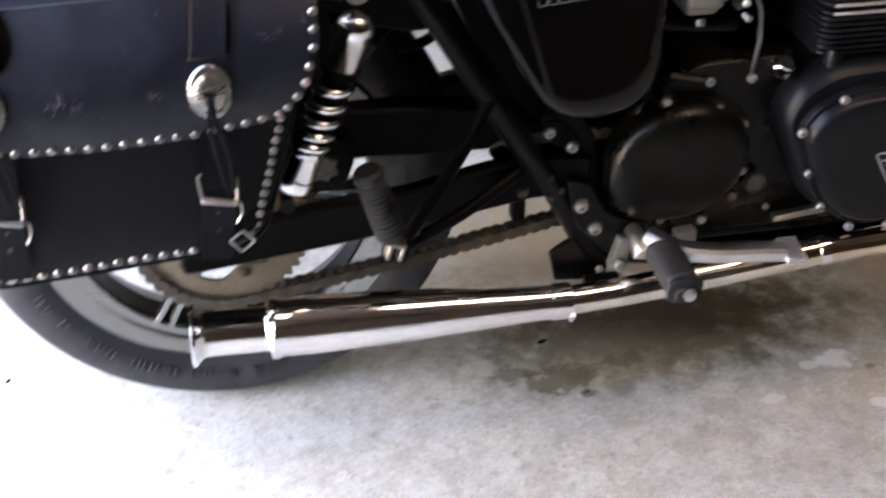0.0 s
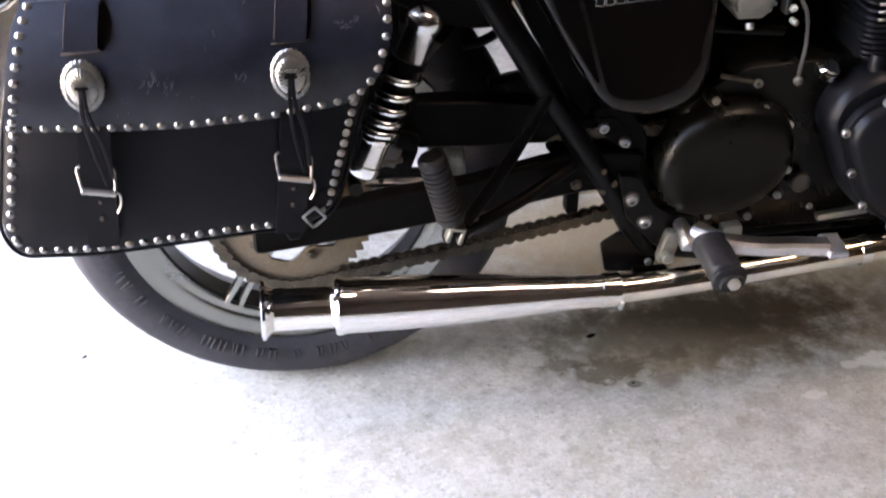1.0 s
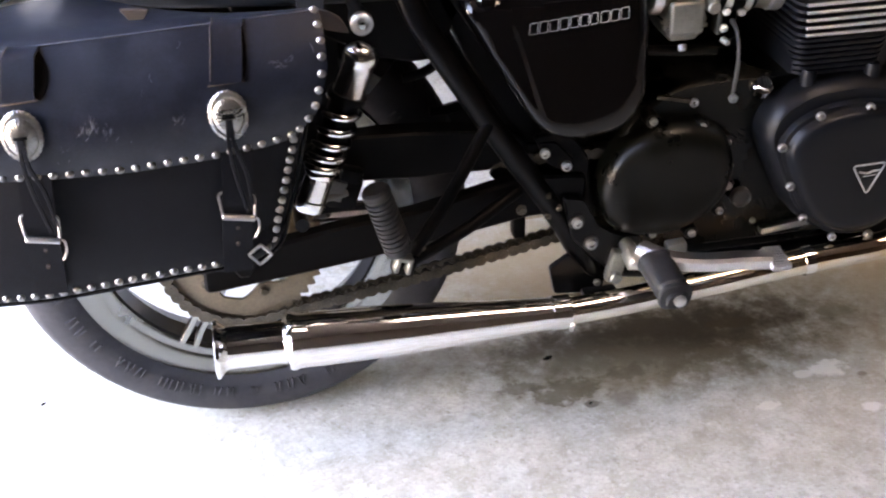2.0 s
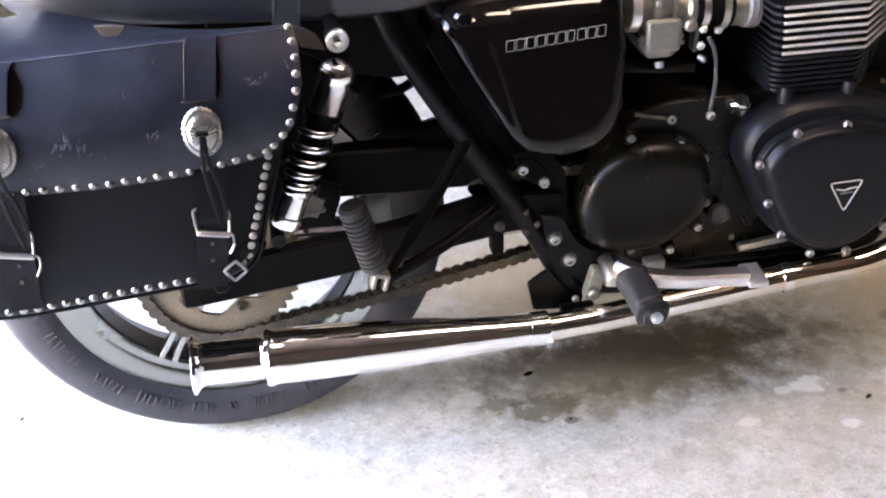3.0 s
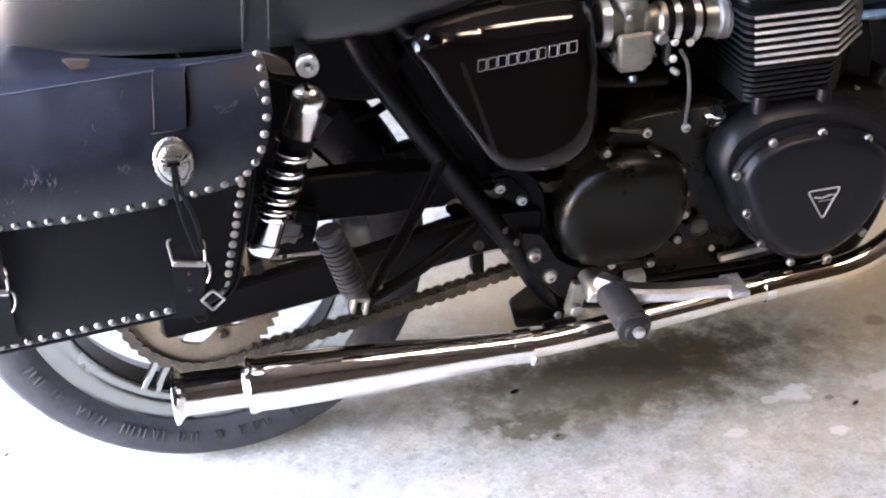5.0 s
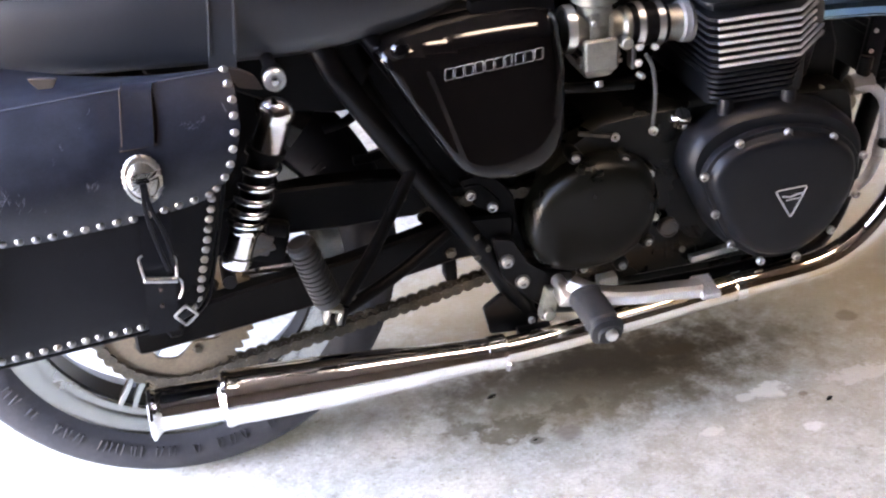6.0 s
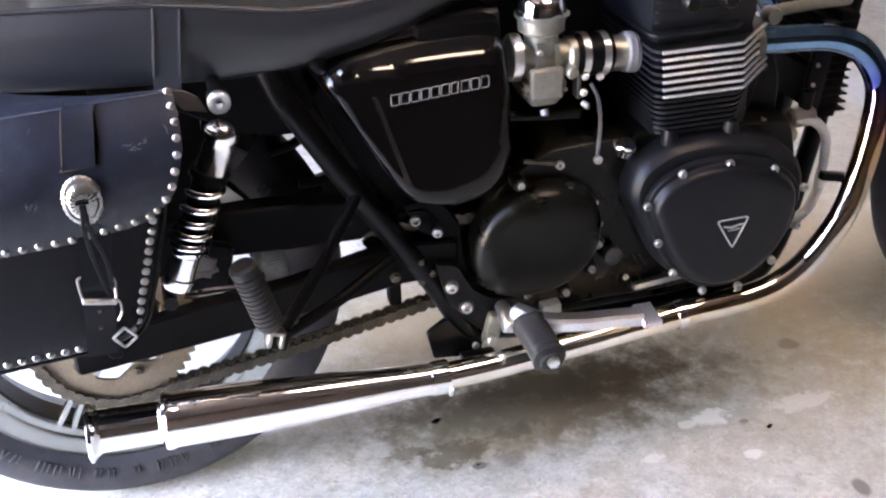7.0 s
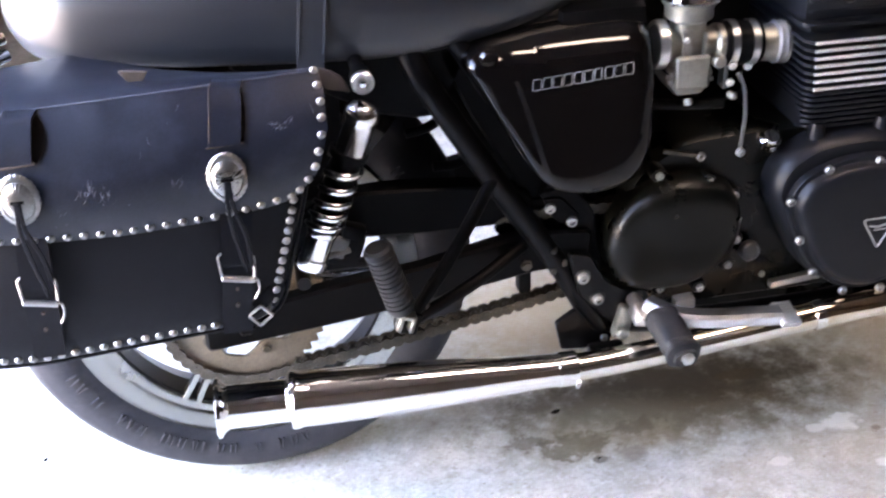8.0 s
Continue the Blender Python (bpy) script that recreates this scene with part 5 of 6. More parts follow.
def side_cover():
    line = fillet([(0.298, 0.664), (0.322, 0.692), (0.42, 0.714), (0.505, 0.725), (0.535, 0.712), (0.547, 0.68), (0.552, 0.59), (0.545, 0.52), (0.52, 0.486), (0.46, 0.474), (0.402, 0.489), (0.372, 0.535)], [0.014, 0.02, 0.03, 0.02, 0.02, 0.02, 0.04, 0.03, 0.03, 0.03, 0.025, 0.04], 6)
    mid = Vector((0.452, 0.598))
    dense = [Vector(p).lerp(Vector(q), k / 8) for p, q in zip(line, line[1:] + line[:1]) for k in range(8)]
    polar = sorted((math.atan2(p[1] - mid[1], p[0] - mid[0]), (p - mid).length) for p in dense)
    angles, reach = [q[0] for q in polar], [q[1] for q in polar]
    # an evened-out outline keeps the pillow free of kinks
    even = np.interp(np.radians(np.arange(-180, 180)), angles, reach, period=2 * math.pi)
    weight = np.exp(-(np.arange(-30, 31) / 11.0) ** 2)
    even = np.convolve(np.concatenate([even[-30:], even, even[:30]]), weight / weight.sum(), "valid")
    def face(x, z):
        """Depth of the moulded skin: a pillow, with a step along a crease near the leading edge."""
        d = Vector((x, z)) - mid
        a = math.atan2(d[1], d[0])
        r = float(np.interp(a, angles, reach, period=2 * math.pi))
        top = max(0.0, math.sin(a)) ** 2
        r += top * (float(np.interp(math.degrees(a), np.arange(-180, 180), even, period=360)) - r)
        s = min(1.0, d.length / r)
        # tight rounding behind and below, broad in front and on top
        p = float(np.interp(math.degrees(math.atan2(d[1], d[0])), [-180, -120, -80, -30, 20, 45, 70, 128, 146, 162, 180], [26, 26, 16, 9, 9, 4.5, 3.4, 3.4, 6, 20, 26]))
        puff = 0.028 * (1 - s ** p) ** 0.7
        a, b = Vector((0.355, 0.678)), Vector((0.406, 0.499))
        t = (b - a).normalized()
        left = (d + mid - a).dot(Vector((t[1], -t[0])))
        along = (d + mid - a).dot(t)
        fade = min(1.0, max(0.0, (along - 0.012) / 0.05)) * min(1.0, max(0.0, (0.2 - along) / 0.04))
        step = 1 / (1 + math.exp(-left / 0.0008)) * fade
        groove = math.exp(-((left - 0.026) / 0.006) ** 2) * fade
        return -0.1365 - puff + 0.0032 * step * (1 - s ** 8) + 0.0008 * groove * (1 - s ** 8) + 0.17 * (z - 0.62)
    def skin_point(x, z):
        """The skin, rolled inwards towards the seat along its top."""
        roll = 7.7 * max(0.0, z - 0.652) ** 2
        return (x, face(x, z) + roll, z - 0.54 * roll)
    bm, rings, n = bmesh.new(), [], 420
    for k in range(60):
        q = 1 - (1 - k / 60) ** 2.0
        ring = []
        for j in range(n):
            a = -math.pi + 2 * math.pi * j / n
            r = float(np.interp(a, angles, reach, period=2 * math.pi)) * (1 - q * 0.98)
            x, z = mid[0] + r * math.cos(a), mid[1] + r * math.sin(a)
            ring.append(bm.verts.new(skin_point(x, z)))
        rings.append(ring)
    back = [bm.verts.new((v.co[0], v.co[1] + 0.02, v.co[2])) for v in rings[0]]
    for a, b in zip([back] + rings, rings):
        ring_faces(bm, a, b)
    bm.faces.new(rings[-1])
    c = part("side_cover", bm, GLOSS, bike, "glossy black side cover with a silver badge", sharp=70)
    # badge: ten slanted outlined blocks, plain shapes only
    z0, n, width = 0.632, 10, 0.1325
    for k in range(n):
        x = 0.3845 + width * k / n
        z = z0 + 0.0095 * k / n
        w = 0.0108
        if k == 6:
            w = 0.009
        box = [(x, z - 0.0062), (x + w, z - 0.0058), (x + w + 0.0014, z + 0.0078), (x + 0.0014, z + 0.0074)]
        bm = sweep([(p[0], face(p[0], p[1]) - 0.0004, p[1]) for p in fillet(box, 0.0015, 2)], 0.0004, 5, closed=True)
        part("badge_bar", bm, SILVER, c)
    part("cover_knob", lathe([(0.012, 0.0), (0.012, 0.006), (0.008, 0.01), (0.0, 0.0105)], (0.333, face(0.333, 0.668) + 0.006, 0.668), (0, -1, 0.1), 20), GLOSS, c)
    return c


side_cover()


def seat():
    # cross sections along x: bottom, side height, top, half width
    xs = [-0.236, -0.214, -0.165, -0.05, 0.08, 0.14, 0.20, 0.27, 0.35, 0.43, 0.50, 0.56]
    low = [0.722, 0.704, 0.6985, 0.688, 0.6815, 0.6785, 0.674, 0.673, 0.6815, 0.6985, 0.718, 0.739]
    edge = [0.765, 0.785, 0.792, 0.788, 0.785, 0.778, 0.766, 0.752, 0.748, 0.76, 0.775, 0.79]
    top = [0.80, 0.825, 0.835, 0.838, 0.838, 0.828, 0.81, 0.795, 0.792, 0.80, 0.81, 0.815]
    half = [0.045, 0.098, 0.127, 0.14, 0.147, 0.147, 0.14, 0.132, 0.121, 0.106, 0.084, 0.066]
    n = 160
    X = [xs[0] + (xs[-1] - xs[0]) * (k / n) for k in range(n + 1)]
    def at(col, x):
        return float(np.interp(x, xs, col))
    def soft(col):
        v = np.array([at(col, x) for x in X])
        for _ in range(20):
            v[1:-1] = 0.25 * v[:-2] + 0.5 * v[1:-1] + 0.25 * v[2:]
        return v
    L, E, T, W = (soft(c) for c in (low, edge, top, half))
    bm, rings = bmesh.new(), []
    for k in range(n + 1):
        x, l, e, t, w = X[k], L[k], E[k], T[k], W[k]
        side = [(-w + 0.03, l - 0.004), (-w + 0.012, l), (-w + 0.003, l + 0.008), (-w, l + 0.3 * (e - l)), (-w - 0.003, l + 0.65 * (e - l)), (-w + 0.001, e - 0.004)]
        rings.append([bm.verts.new((x, y, z)) for y, z in side + [(-w + 0.008, e + 0.003)] + [(w - 0.008, e + 0.003)] + [(-y, z) for y, z in reversed(side)]])
    for a, b in zip(rings, rings[1:]):
        ring_faces(bm, a, b)
    bm.faces.new(rings[0])
    bm.faces.new(rings[-1])
    s = part("seat", bm, VINYL, bike, "long black vinyl dual seat with strap", sharp=70)
    # padded top with cross pleats
    bm, rings = bmesh.new(), []
    for k in range(n + 1):
        x, e, t, w = X[k], E[k], T[k], W[k] - 0.004
        pleat = 0.0075 * abs(math.sin(math.pi * (x + 0.225) / 0.067)) ** 0.4
        rings.append([bm.verts.new((x, -(w + 0.4 * pleat) * math.cos(math.pi * j / 12), e + 0.002 + (t - e) * math.sin(math.pi * j / 12) ** 0.6 + pleat * min(1.0, 4 * math.sin(math.pi * j / 12)))) for j in range(13)])
    for a, b in zip(rings, rings[1:]):
        ring_faces(bm, a, b)
    bm.faces.new(rings[0])
    bm.faces.new(rings[-1])
    part("seat_top", bm, PIPING, s, "greyish pleated seat top", sharp=60)
    # piping bead round the edge
    run = [(X[k], -W[k] + 0.002, E[k]) for k in range(n + 1)]
    part("piping", sweep(run, 0.0034, 8), VINYL, s)
    # passenger strap over the middle
    def band(u, v):
        x = 0.117 + 0.033 * (u - 0.5)
        w, l, e, t = (float(np.interp(x, X, c)) for c in (W, L, E, T))
        a = v * math.pi
        y = -(w + 0.006) * math.copysign(abs(math.cos(a)) ** 0.35, math.cos(a))
        z = l - 0.006 + (t - l + 0.02) * abs(math.sin(a)) ** 0.8
        return (x + 0.12 * (z - 0.69), y, z)
    st = part("strap", sheet(band, 6, 40, 0.003), VINYL, s, "black grab strap with raised edges")
    for u in (0.04, 0.96):
        part("strap_bead", sweep([band(u, v / 40) for v in range(1, 40)], 0.0022, 6), VINYL, st)
    # brown underside edge where it meets the shock
    for line, y in (([(0.112, 0.70), (0.133, 0.693), (0.147, 0.684), (0.157, 0.664), (0.128, 0.671)], -0.2), ([(-0.097, 0.7295), (-0.064, 0.726), (-0.075, 0.711), (-0.087, 0.7148)], -0.235)):
        part("seat_tab", slab(fillet(line, 0.003, 3), [(0.0008, y + 0.003), (0, y + 0.002), (0, y - 0.002), (0.0008, y - 0.003)]), SUEDE, s, "worn brown leather tab")


seat()


def tail():
    # tail lamp stay and turn signal at the back
    t = part("turn_signal", lathe([(0.0, -0.04), (0.018, -0.036), (0.03, -0.02), (0.034, 0.0), (0.034, 0.018), (0.03, 0.024), (0.0, 0.026)], (-0.335, -0.11, 0.668), (-1, -0.2, 0), 28), CHROME, bike, "chrome bullet turn signal")
    part("stalk", rod((-0.325, -0.02, 0.668), (-0.325, -0.1, 0.668), 0.008, 14), CHROME, t)
    for z, out in ((0.705, 0.0), (0.683, 0.008), (0.66, 0.014)):
        part("light_stay", sweep(spline([(-0.24, -0.05, z + 0.012), (-0.285, -0.068 - out, z + 0.004), (-0.35, -0.06 - out, z - 0.004), (-0.4, 0.0, z - 0.01)], 6), 0.0075, 12), CHROME, bike, "chrome tail light stay")
    lamp_body = part("tail_light", block((-0.31, 0.0, 0.70), (0.09, 0.07, 0.07), 0.018, steps=3), CHROME, bike, "chrome tail light housing")
    for y in (-0.06, -0.03):
        part("stay_bolt", lathe([(0.009, 0), (0.009, 0.008), (0.006, 0.01), (0, 0.01)], (-0.262, y, 0.715 + y * 0.3), (0.2, -1, 0.1), 12), CHROME, lamp_body)


tail()


# ---- the saddlebag, strapped to the machine ----
bag = thing("saddlebag", (-0.1, -0.24, 0.415), "black leather saddlebag with rows of round nickel studs", "saddlebag")


def saddlebag():
    line = fillet([(-0.332, 0.445), (-0.306, 0.57), (-0.28, 0.66), (0.095, 0.67), (0.092, 0.60), (0.05, 0.445), (0.02, 0.4235), (-0.05, 0.4195), (-0.225, 0.406), (-0.318, 0.41)], [0.03, 0.02, 0.03, 0.03, 0.03, 0.02, 0.02, 0.02, 0.02, 0.03], 6)
    bm = slab(line, [(0.004, -0.165), (0, -0.169), (0, -0.287), (0.002, -0.294), (0.006, -0.2985), (0.014, -0.3), (0.03, -0.302), (0.06, -0.305)])
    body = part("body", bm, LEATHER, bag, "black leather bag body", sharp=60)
    part("welt", sweep([(p[0], -0.292, p[1]) for p in inset(line, -0.0015)], 0.0025, 8, closed=True), LEATHER, body)
    zs = [0.574, 0.585, 0.597, 0.625, 0.672, 0.709, 0.735]
    right = [0.064, 0.074, 0.084, 0.105, 0.1195, 0.1205, 0.1155]
    left_z, left_x = [0.575, 0.60, 0.713, 0.735], [-0.303, -0.297, -0.276, -0.267]
    def crease(x):
        return float(np.interp(x, [-0.265, -0.2, -0.07, 0.11], [0.7065, 0.71, 0.7165, 0.7255]))
    def bottom(x):
        return float(np.interp(x, [-0.29, -0.2, -0.11, -0.01, 0.04, 0.079], [0.5745, 0.569, 0.567, 0.573, 0.581, 0.592]))
    def skin(t):
        return -0.309 - 0.023 * math.sin(math.pi * 0.85 * max(0.0, t) ** 0.9) + 0.045 * max(0.0, t) ** 2.5
    def flap_point(u, v):
        if v < 0.66:
            t = v / 0.66
            z = 0.574 + (0.737 - 0.574) * t
            l, r = float(np.interp(z, left_z, left_x)), float(np.interp(z, zs, right))
            x = l + (r - l) * u
            lo, hi = bottom(x), crease(x)
            r2 = float(np.interp(lo + (hi - lo) * t, zs, right))
            x = l + (r2 - l) * u
            z = lo + (hi - lo) * t
            wave = 0.0016 * noise.noise(Vector((x * 16, 3.1, z * 22))) + 0.0007 * noise.noise(Vector((x * 55, 7.7, z * 60)))
            return (x, skin(t) + wave + 0.004 * (1 - math.sin(math.pi * min(max(u, 0.0), 1.0)) ** 0.5), z)
        t = (v - 0.66) / 0.34
        l, r = -0.269 + 0.03 * t, 0.1155 - 0.02 * t
        x = l + (r - l) * u
        bend = min(1.0, t / 0.25)
        side = float(np.interp(u, [0.0, 0.25, 0.55, 1.0], [0.016, 0.02, -0.012, -0.045]))
        return (x, -0.273 + 0.12 * t, crease(x) + 0.003 * math.sin(bend * math.pi / 2) + side * t - 0.012 * t * t)
    flap = part("flap", sheet(flap_point, 56, 40, 0.0035), LIT_WORN, bag, "black leather flap, scuffed and creased", sharp=20)

    stud = shared("stud", lathe([(0.0049, 0.0), (0.0049, 0.0007), (0.0042, 0.0022), (0.0025, 0.0033), (0.0, 0.0037)], (0, 0, 0), (0, -1, 0), 10), NICKEL)
    def row(parent, points, gap):
        pts = [Vector(p) for p in points]
        total = sum((b - a).length for a, b in zip(pts, pts[1:]))
        count, dist, k = max(1, round(total / gap)), 0.0, 0
        marks = [total * i / count for i in range(count + 1)]
        for a, b in zip(pts, pts[1:]):
            seg = (b - a).length
            while k < len(marks) and marks[k] <= dist + seg + 1e-9:
                p = a.lerp(b, (marks[k] - dist) / seg)
                q = random.uniform(-0.0004, 0.0004)
                piece("stud", stud, pose(p[0] + q, p[1], p[2] - q, random.uniform(-7, 7), 0, random.uniform(-7, 7)), parent)
                k += 1
            dist += seg
    def surf(u, v, lift=0.0):
        p = Vector(flap_point(u, v))
        return (p[0], p[1] - lift, p[2])
    row(flap, [surf(0.022 + 0.955 * k / 24, 0.035) for k in range(25)], 0.0178)
    row(flap, [surf(0.9865, 0.06 + 0.595 * k / 12) for k in range(13)], 0.0185)
    row(flap, [surf(0.025, 0.08 + 0.56 * k / 12) for k in range(13)], 0.0165)
    low = inset(line, 0.0115)
    edge_pts = [(p[0], -0.2995, p[1]) for p in low]
    # the studs run down the front end, along the foot and up the back end
    front = [p for p in edge_pts if p[0] > 0.03 and 0.44 < p[2] < 0.59]
    front.sort(key=lambda p: -p[2])
    row(body, front, 0.0135)
    foot = [p for p in edge_pts if p[2] < 0.436 and p[0] < 0.0]
    foot.sort(key=lambda p: p[0])
    dense = [foot[0]]
    for p in foot[1:]:
        if (Vector(p) - Vector(dense[-1])).length > 0.004:
            dense.append(p)
    row(body, dense, 0.0162)
    back = [p for p in edge_pts if p[0] < -0.27 and 0.436 < p[2] < 0.57]
    back.sort(key=lambda p: p[2])
    row(body, back, 0.0165)

    def strap(x0, loop, skew):
        # over the top and down to the slot in the flap
        def y_front(z):
            return skin((z - 0.57) / (crease(x0) - 0.57)) - 0.006 - loop * math.sin(math.pi * min(1.0, max(0.0, (z - 0.668) / 0.075)))
        def upper(u, v):
            w = 0.0335
            if v < 0.5:
                z = 0.667 + (crease(x0) + 0.001 - 0.667) * v / 0.5
                return (x0 + w * (u - 0.5) + 0.13 * (z - 0.667) , y_front(z), z)
            t = (v - 0.5) / 0.5
            a = min(1.0, t / 0.3) * math.pi / 2
            return (x0 + w * (u - 0.5) + 0.0095, -0.2735 + 0.09 * t - 0.0035 * math.cos(a), crease(x0) + 0.001 + 0.006 * math.sin(a) - 0.04 * t)
        st = part("strap", sheet(upper, 6, 28, 0.003), LIT_WORN, bag, "black leather strap through a slotted flap")
        part("strap_edge", sweep([upper(0.0, k / 28) for k in range(1, 20)], 0.0007, 6), SUEDE, st, "raw brown leather edge")
        part("slot", block((x0 + 0.0, skin(0.65) - 0.001, 0.6655), (0.04, 0.004, 0.0022), 0.0008, pose(0, 0, 0, 0, -4, 0)), SUEDE, st, "raw brown slot edge")
        wide = 0.011 if loop > 0.004 else 0.0045
        # dark sheet on the flap, painting the strap's shadow and shaded underside
        def opening(u, v):
            z = 0.666 + (crease(x0) - 0.004 - 0.666) * v
            x = x0 + 0.0165 + wide * 0.35 + 0.1 * (z - 0.667) + wide * (2 * u - 1) * math.sin(math.pi * min(0.97, max(0.03, v))) ** 0.6
            return (x, skin((z - 0.57) / (crease(x0) - 0.57)) - 0.0022, z)
        part("slot_side", sheet(opening, 8, 20, 0.0015), GAP_SHADE, st, "dark brown sheet painting the shaded gap beside the strap")
        # lower strap down the bag, with its roller buckle
        xl = x0 - 0.006
        def lower(u, v):
            z = 0.582 - v * 0.158
            return (xl + 0.0345 * (u - 0.5) + skew * (z - 0.5), -0.3065 - 0.006 * math.sin(math.pi * min(1, v * 1.3)) - (0.003 if v < 0.45 else 0.0), z)
        lo = part("strap_tail", sheet(lower, 6, 24, 0.003), LEATHER, bag, "black leather strap with punched holes")
        for z in (0.485, 0.463):
            part("punched_hole", rod((xl + skew * (z - 0.5), -0.3095, z), (xl + skew * (z - 0.5), -0.3145, z), 0.0022, 8), SUEDE, lo)
        zb, xb = 0.513, xl + skew * 0.013
        loopline = [(xb - 0.0175, -0.3205, zb - 0.0065), (xb - 0.019, -0.3195, zb + 0.0075), (xb - 0.0165, -0.3165, zb + 0.021), (xb + 0.0165, -0.3165, zb + 0.016), (xb + 0.019, -0.3195, zb + 0.0005), (xb + 0.0175, -0.3205, zb - 0.0135)]
        buckle = part("buckle", sweep(spline(loopline, 5), 0.0016, 8), SCREW, lo, "bright wire roller buckle")
        part("roller", rod((xb - 0.0185, -0.3215, zb - 0.007), (xb + 0.0185, -0.3215, zb - 0.014), 0.0036, 12, 0.001), SCREW, buckle)
        keeper = [(xb + 0.006, -0.3165, zb - 0.018), (xb + 0.02, -0.3165, zb - 0.016), (xb + 0.0215, -0.316, zb - 0.03), (xb + 0.016, -0.3155, zb - 0.042)]
        part("keeper", sweep(spline(keeper, 5), 0.0013, 8), SCREW, buckle)
        # concho with a fluted edge, a slot and two hanging thongs
        cx, cz, cy = x0 - 0.002, 0.632, -0.3255
        bm = bmesh.new()
        rings = []
        n = 104
        for r, h, flute in ((0.0, 0.009, 0), (0.006, 0.0092, 0), (0.011, 0.0082, 0.0), (0.0145, 0.0062, 0.0), (0.0158, 0.0045, 0), (0.0168, 0.005, 0), (0.0195, 0.0036, 0.5), (0.0212, 0.0018, 1.0), (0.0212, 0.0, 1.0)):
            if r == 0:
                rings.append([bm.verts.new((cx, cy - h, cz))])
                continue
            ring = []
            for k in range(n):
                a = 2 * math.pi * k / n
                rr = 0.95 * r + 0.0005 * flute * math.cos(26 * a)
                hh = h + (0.0004 * math.cos(22 * a) if 0.01 < r < 0.015 else 0.0)
                ring.append(bm.verts.new((cx + rr * 1.09 * math.cos(a), cy - hh, cz + rr * 1.465 * math.sin(a))))
            rings.append(ring)
        for k in range(n):
            bm.faces.new((rings[0][0], rings[1][k], rings[1][(k + 1) % n]))
        for a, b in zip(rings[1:], rings[2:]):
            ring_faces(bm, a, b)
        bm.faces.new(rings[-1])
        con = part("concho", bm, NICKEL, flap, "oval engraved nickel concho", sharp=50)
        part("concho_slot", block((cx, cy - 0.0122, cz + 0.002), (0.014, 0.002, 0.0032), 0.0008), PLASTIC, con)
        part("knot", block((cx, cy - 0.0135, cz - 0.004), (0.008, 0.005, 0.011), 0.002), LEATHER, con)
        for s, drop in ((-1, 0.12), (1, 0.112)):
            q = [(cx + s * 0.0015, cy - 0.014, cz - 0.004), (cx + s * 0.003, cy - 0.0145, cz - 0.03), (cx + s * 0.006 + 0.006, -0.3305, cz - 0.07), (cx + s * 0.003 + 0.012, -0.3255, cz - drop)]
            part("thong", sweep(spline(q, 6), 0.002, flat=(0.0045, 0.0028, (0, 1, 0))), LEATHER, con)
    # pale line along the fold
    crest = [Vector(flap_point(k / 60, 0.655)) + Vector((0, -0.0002, 0.0004)) for k in range(1, 60)]
    part("worn_fold", sweep(crest, 0.0009, 6), SCUFF, flap, "pale line along the fold")
    # light rub marks: short curved strokes in loose clusters, and one long smear
    rng = random.Random(3)
    def stroke(bm, u, v, length, lean_to, bow, width):
        pts = []
        for k in range(5):
            q = k / 4 - 0.5
            pts.append(surf(u + (lean_to * q + bow * (0.25 - q * q)) * length / 0.4, v + q * length / 0.24, 0.00005))
        sweep(pts, [width * w for w in (0.3, 0.9, 0.6, 1.0, 0.3)], 5, bm)
    for u0, v0, n, spread in ((0.385, 0.30, 26, 0.03), (0.43, 0.26, 8, 0.02), (0.615, 0.27, 9, 0.012), (0.30, 0.17, 6, 0.05), (0.5, 0.45, 6, 0.12)):
        bm = bmesh.new()
        for k in range(n):
            stroke(bm, u0 + rng.gauss(0, spread * 0.6), v0 + rng.gauss(0, spread * 0.9), rng.uniform(0.0025, 0.009), rng.uniform(-0.5, 0.5), rng.uniform(-0.8, 0.8), rng.uniform(0.00012, 0.0004))
        tagged(part("scuffs", bm, SCUFF, flap, "pale rub marks"), kind="stuff")
    bm = bmesh.new()
    for k in range(22):
        q = k / 21
        stroke(bm, 0.845 + 0.06 * q + rng.uniform(-0.006, 0.006), 0.475 - 0.035 * math.sin(math.pi * q) + rng.uniform(-0.015, 0.015), rng.uniform(0.002, 0.005), rng.uniform(-2.5, 2.5), rng.uniform(-0.5, 0.5), rng.uniform(0.00015, 0.00045))
    stroke(bm, 0.962, 0.5, 0.011, -0.35, 0.2, 0.0005)
    tagged(part("smear", bm, SCUFF, flap, "pale smeared rub mark"), kind="stuff")
    strap(0.0085, 0.002, 0.1)
    strap(-0.2065, 0.010, 0.06)

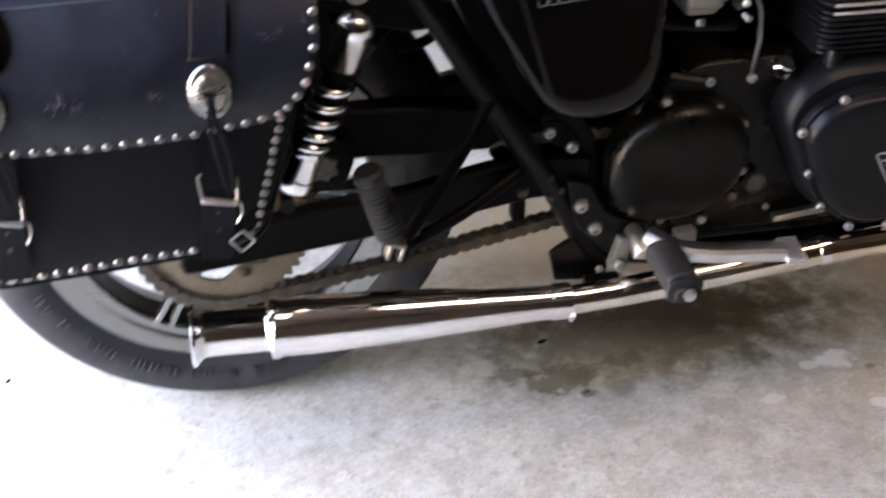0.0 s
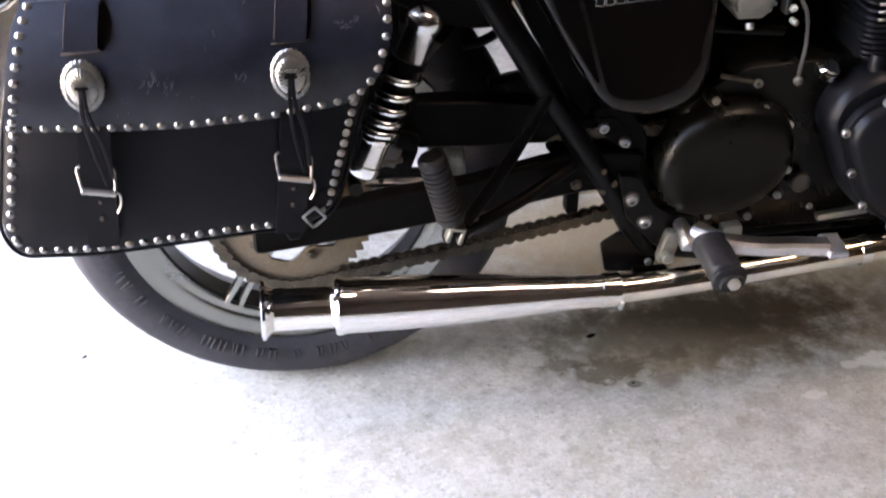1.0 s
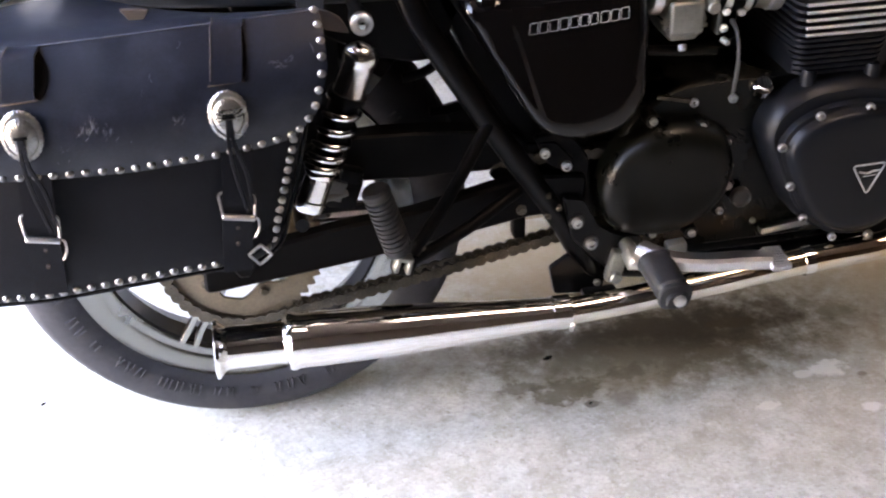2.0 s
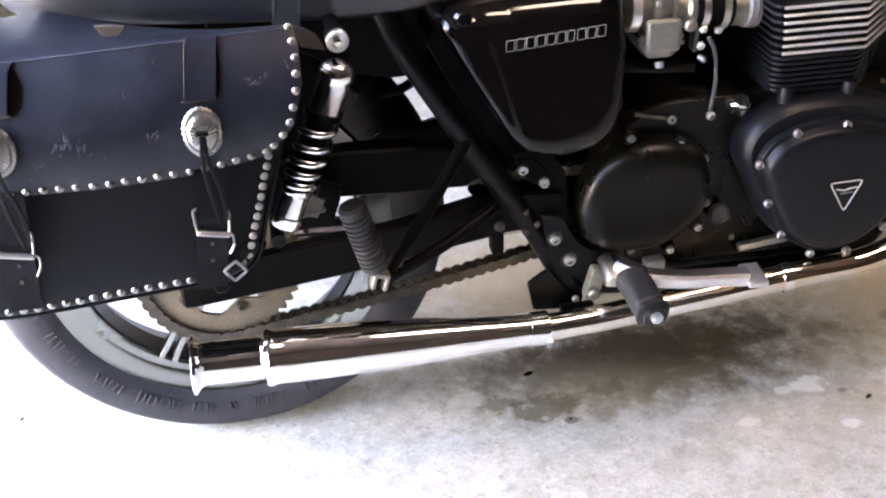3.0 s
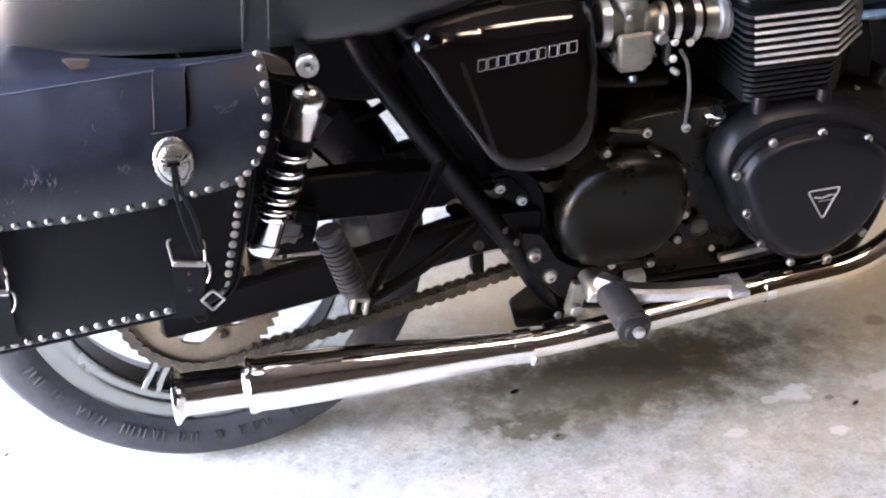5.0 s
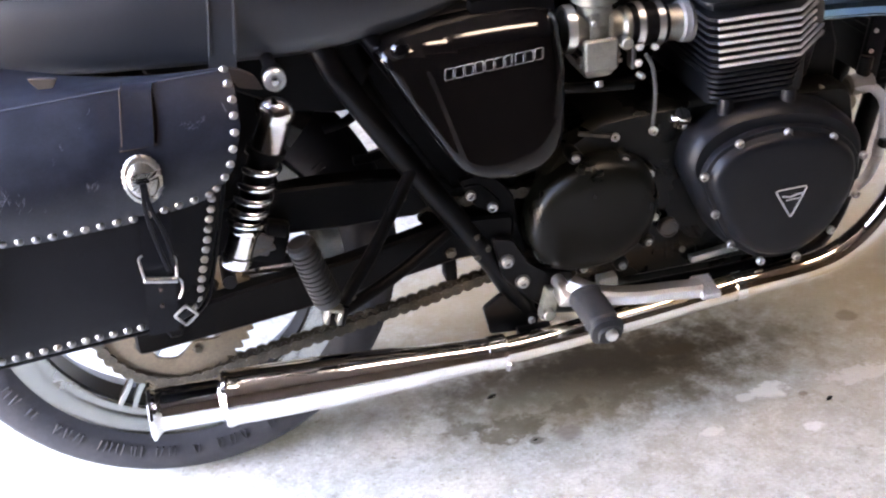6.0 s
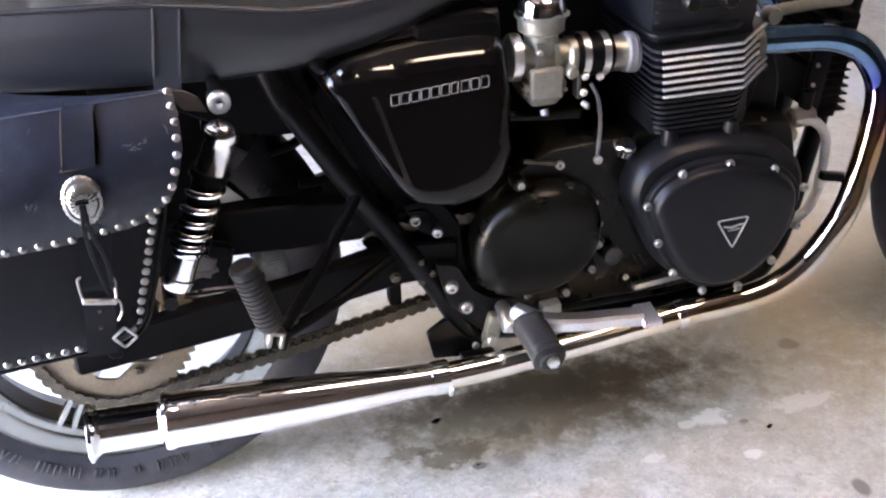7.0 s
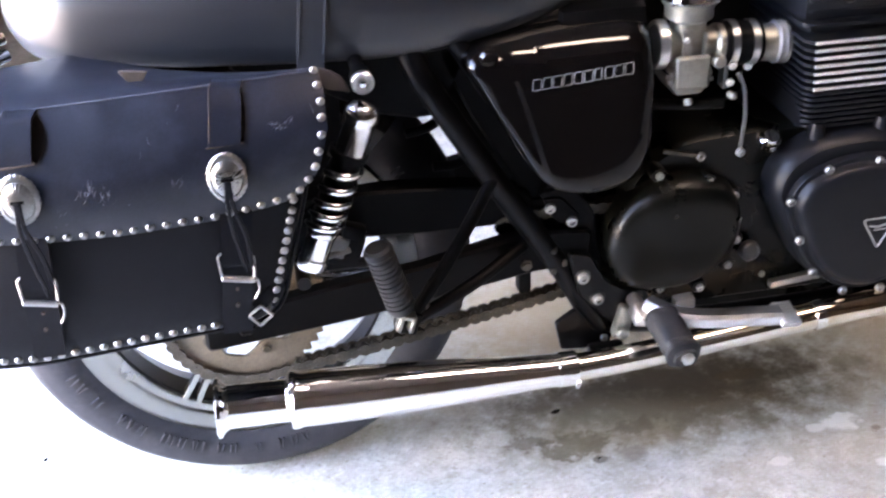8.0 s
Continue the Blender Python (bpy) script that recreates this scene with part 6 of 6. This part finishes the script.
    # short end strap with a small square buckle, tying the bag to the frame
    q = [(0.018, -0.3045, 0.452), (0.04, -0.30, 0.468), (0.058, -0.285, 0.488), (0.068, -0.25, 0.50)]
    tie = part("tie_strap", sweep(spline(q, 6), 0.01, flat=(0.018, 0.0035, (0.5, -1, 0.3))), LEATHER, bag, "short black leather tie strap")
    sq = [Vector((a, 0, b)) for a, b in ((-0.0095, -0.0095), (0.0095, -0.0095), (0.0095, 0.0095), (-0.0095, 0.0095))]
    m = pose(0.023, -0.3095, 0.443, 0, -38, 0)
    ring = [m @ Vector((p[0], 0, p[1])) for p in fillet([(v[0], v[2]) for v in sq], 0.002, 2)]
    part("square_buckle", sweep(ring, 0.0019, 8, closed=True), SCREW, tie, "small square steel buckle")

    # the whole bag is bowed along its length, its front end drawn in towards the shock absorber
    def bow(x):
        return 0.24 * max(0.0, abs(x + 0.15) - 0.02) ** 2
    for ob in bag.children_recursive:
        if ob.matrix_basis == Matrix():
            for v in ob.data.vertices:
                b = bow(v.co[0])
                v.co[1], v.co[2] = v.co[1] + b, v.co[2] - 0.54 * b
        else:
            p = ob.matrix_basis.translation.copy()
            b = bow(p[0])
            ob.matrix_basis = Matrix.Translation((0, b, -0.54 * b)) @ ob.matrix_basis


saddlebag()


# loose grit on the floor
def grit():
    rng = random.Random(11)
    spots = [(0.466, -0.008, 0.0048), (0.975, -0.185, 0.0042), (-0.341, 0.054, 0.0028), (0.50, -0.135, 0.002)]
    for x, y, s in spots:
        turn = Matrix.Rotation(rng.uniform(0.2, 0.9), 3, "Z")
        bm = bmesh.new()
        bmesh.ops.create_icosphere(bm, subdivisions=2, radius=s)
        for v in bm.verts:
            v.co *= 1 + 0.5 * (noise.noise(v.co * 180) )
            v.co[2] = v.co[2] * 0.45 + s * 0.32
            v.co[0], v.co[1] = v.co[0] * 1.9, v.co[1] * 0.8
            v.co = turn @ v.co
        bmesh.ops.translate(bm, verts=bm.verts, vec=(x, y, 0))
        tagged(part("dirt_crumb", bm, PLASTIC), "small dark crumb of dirt on the concrete", "debris", "crumbs on the floor")


grit()
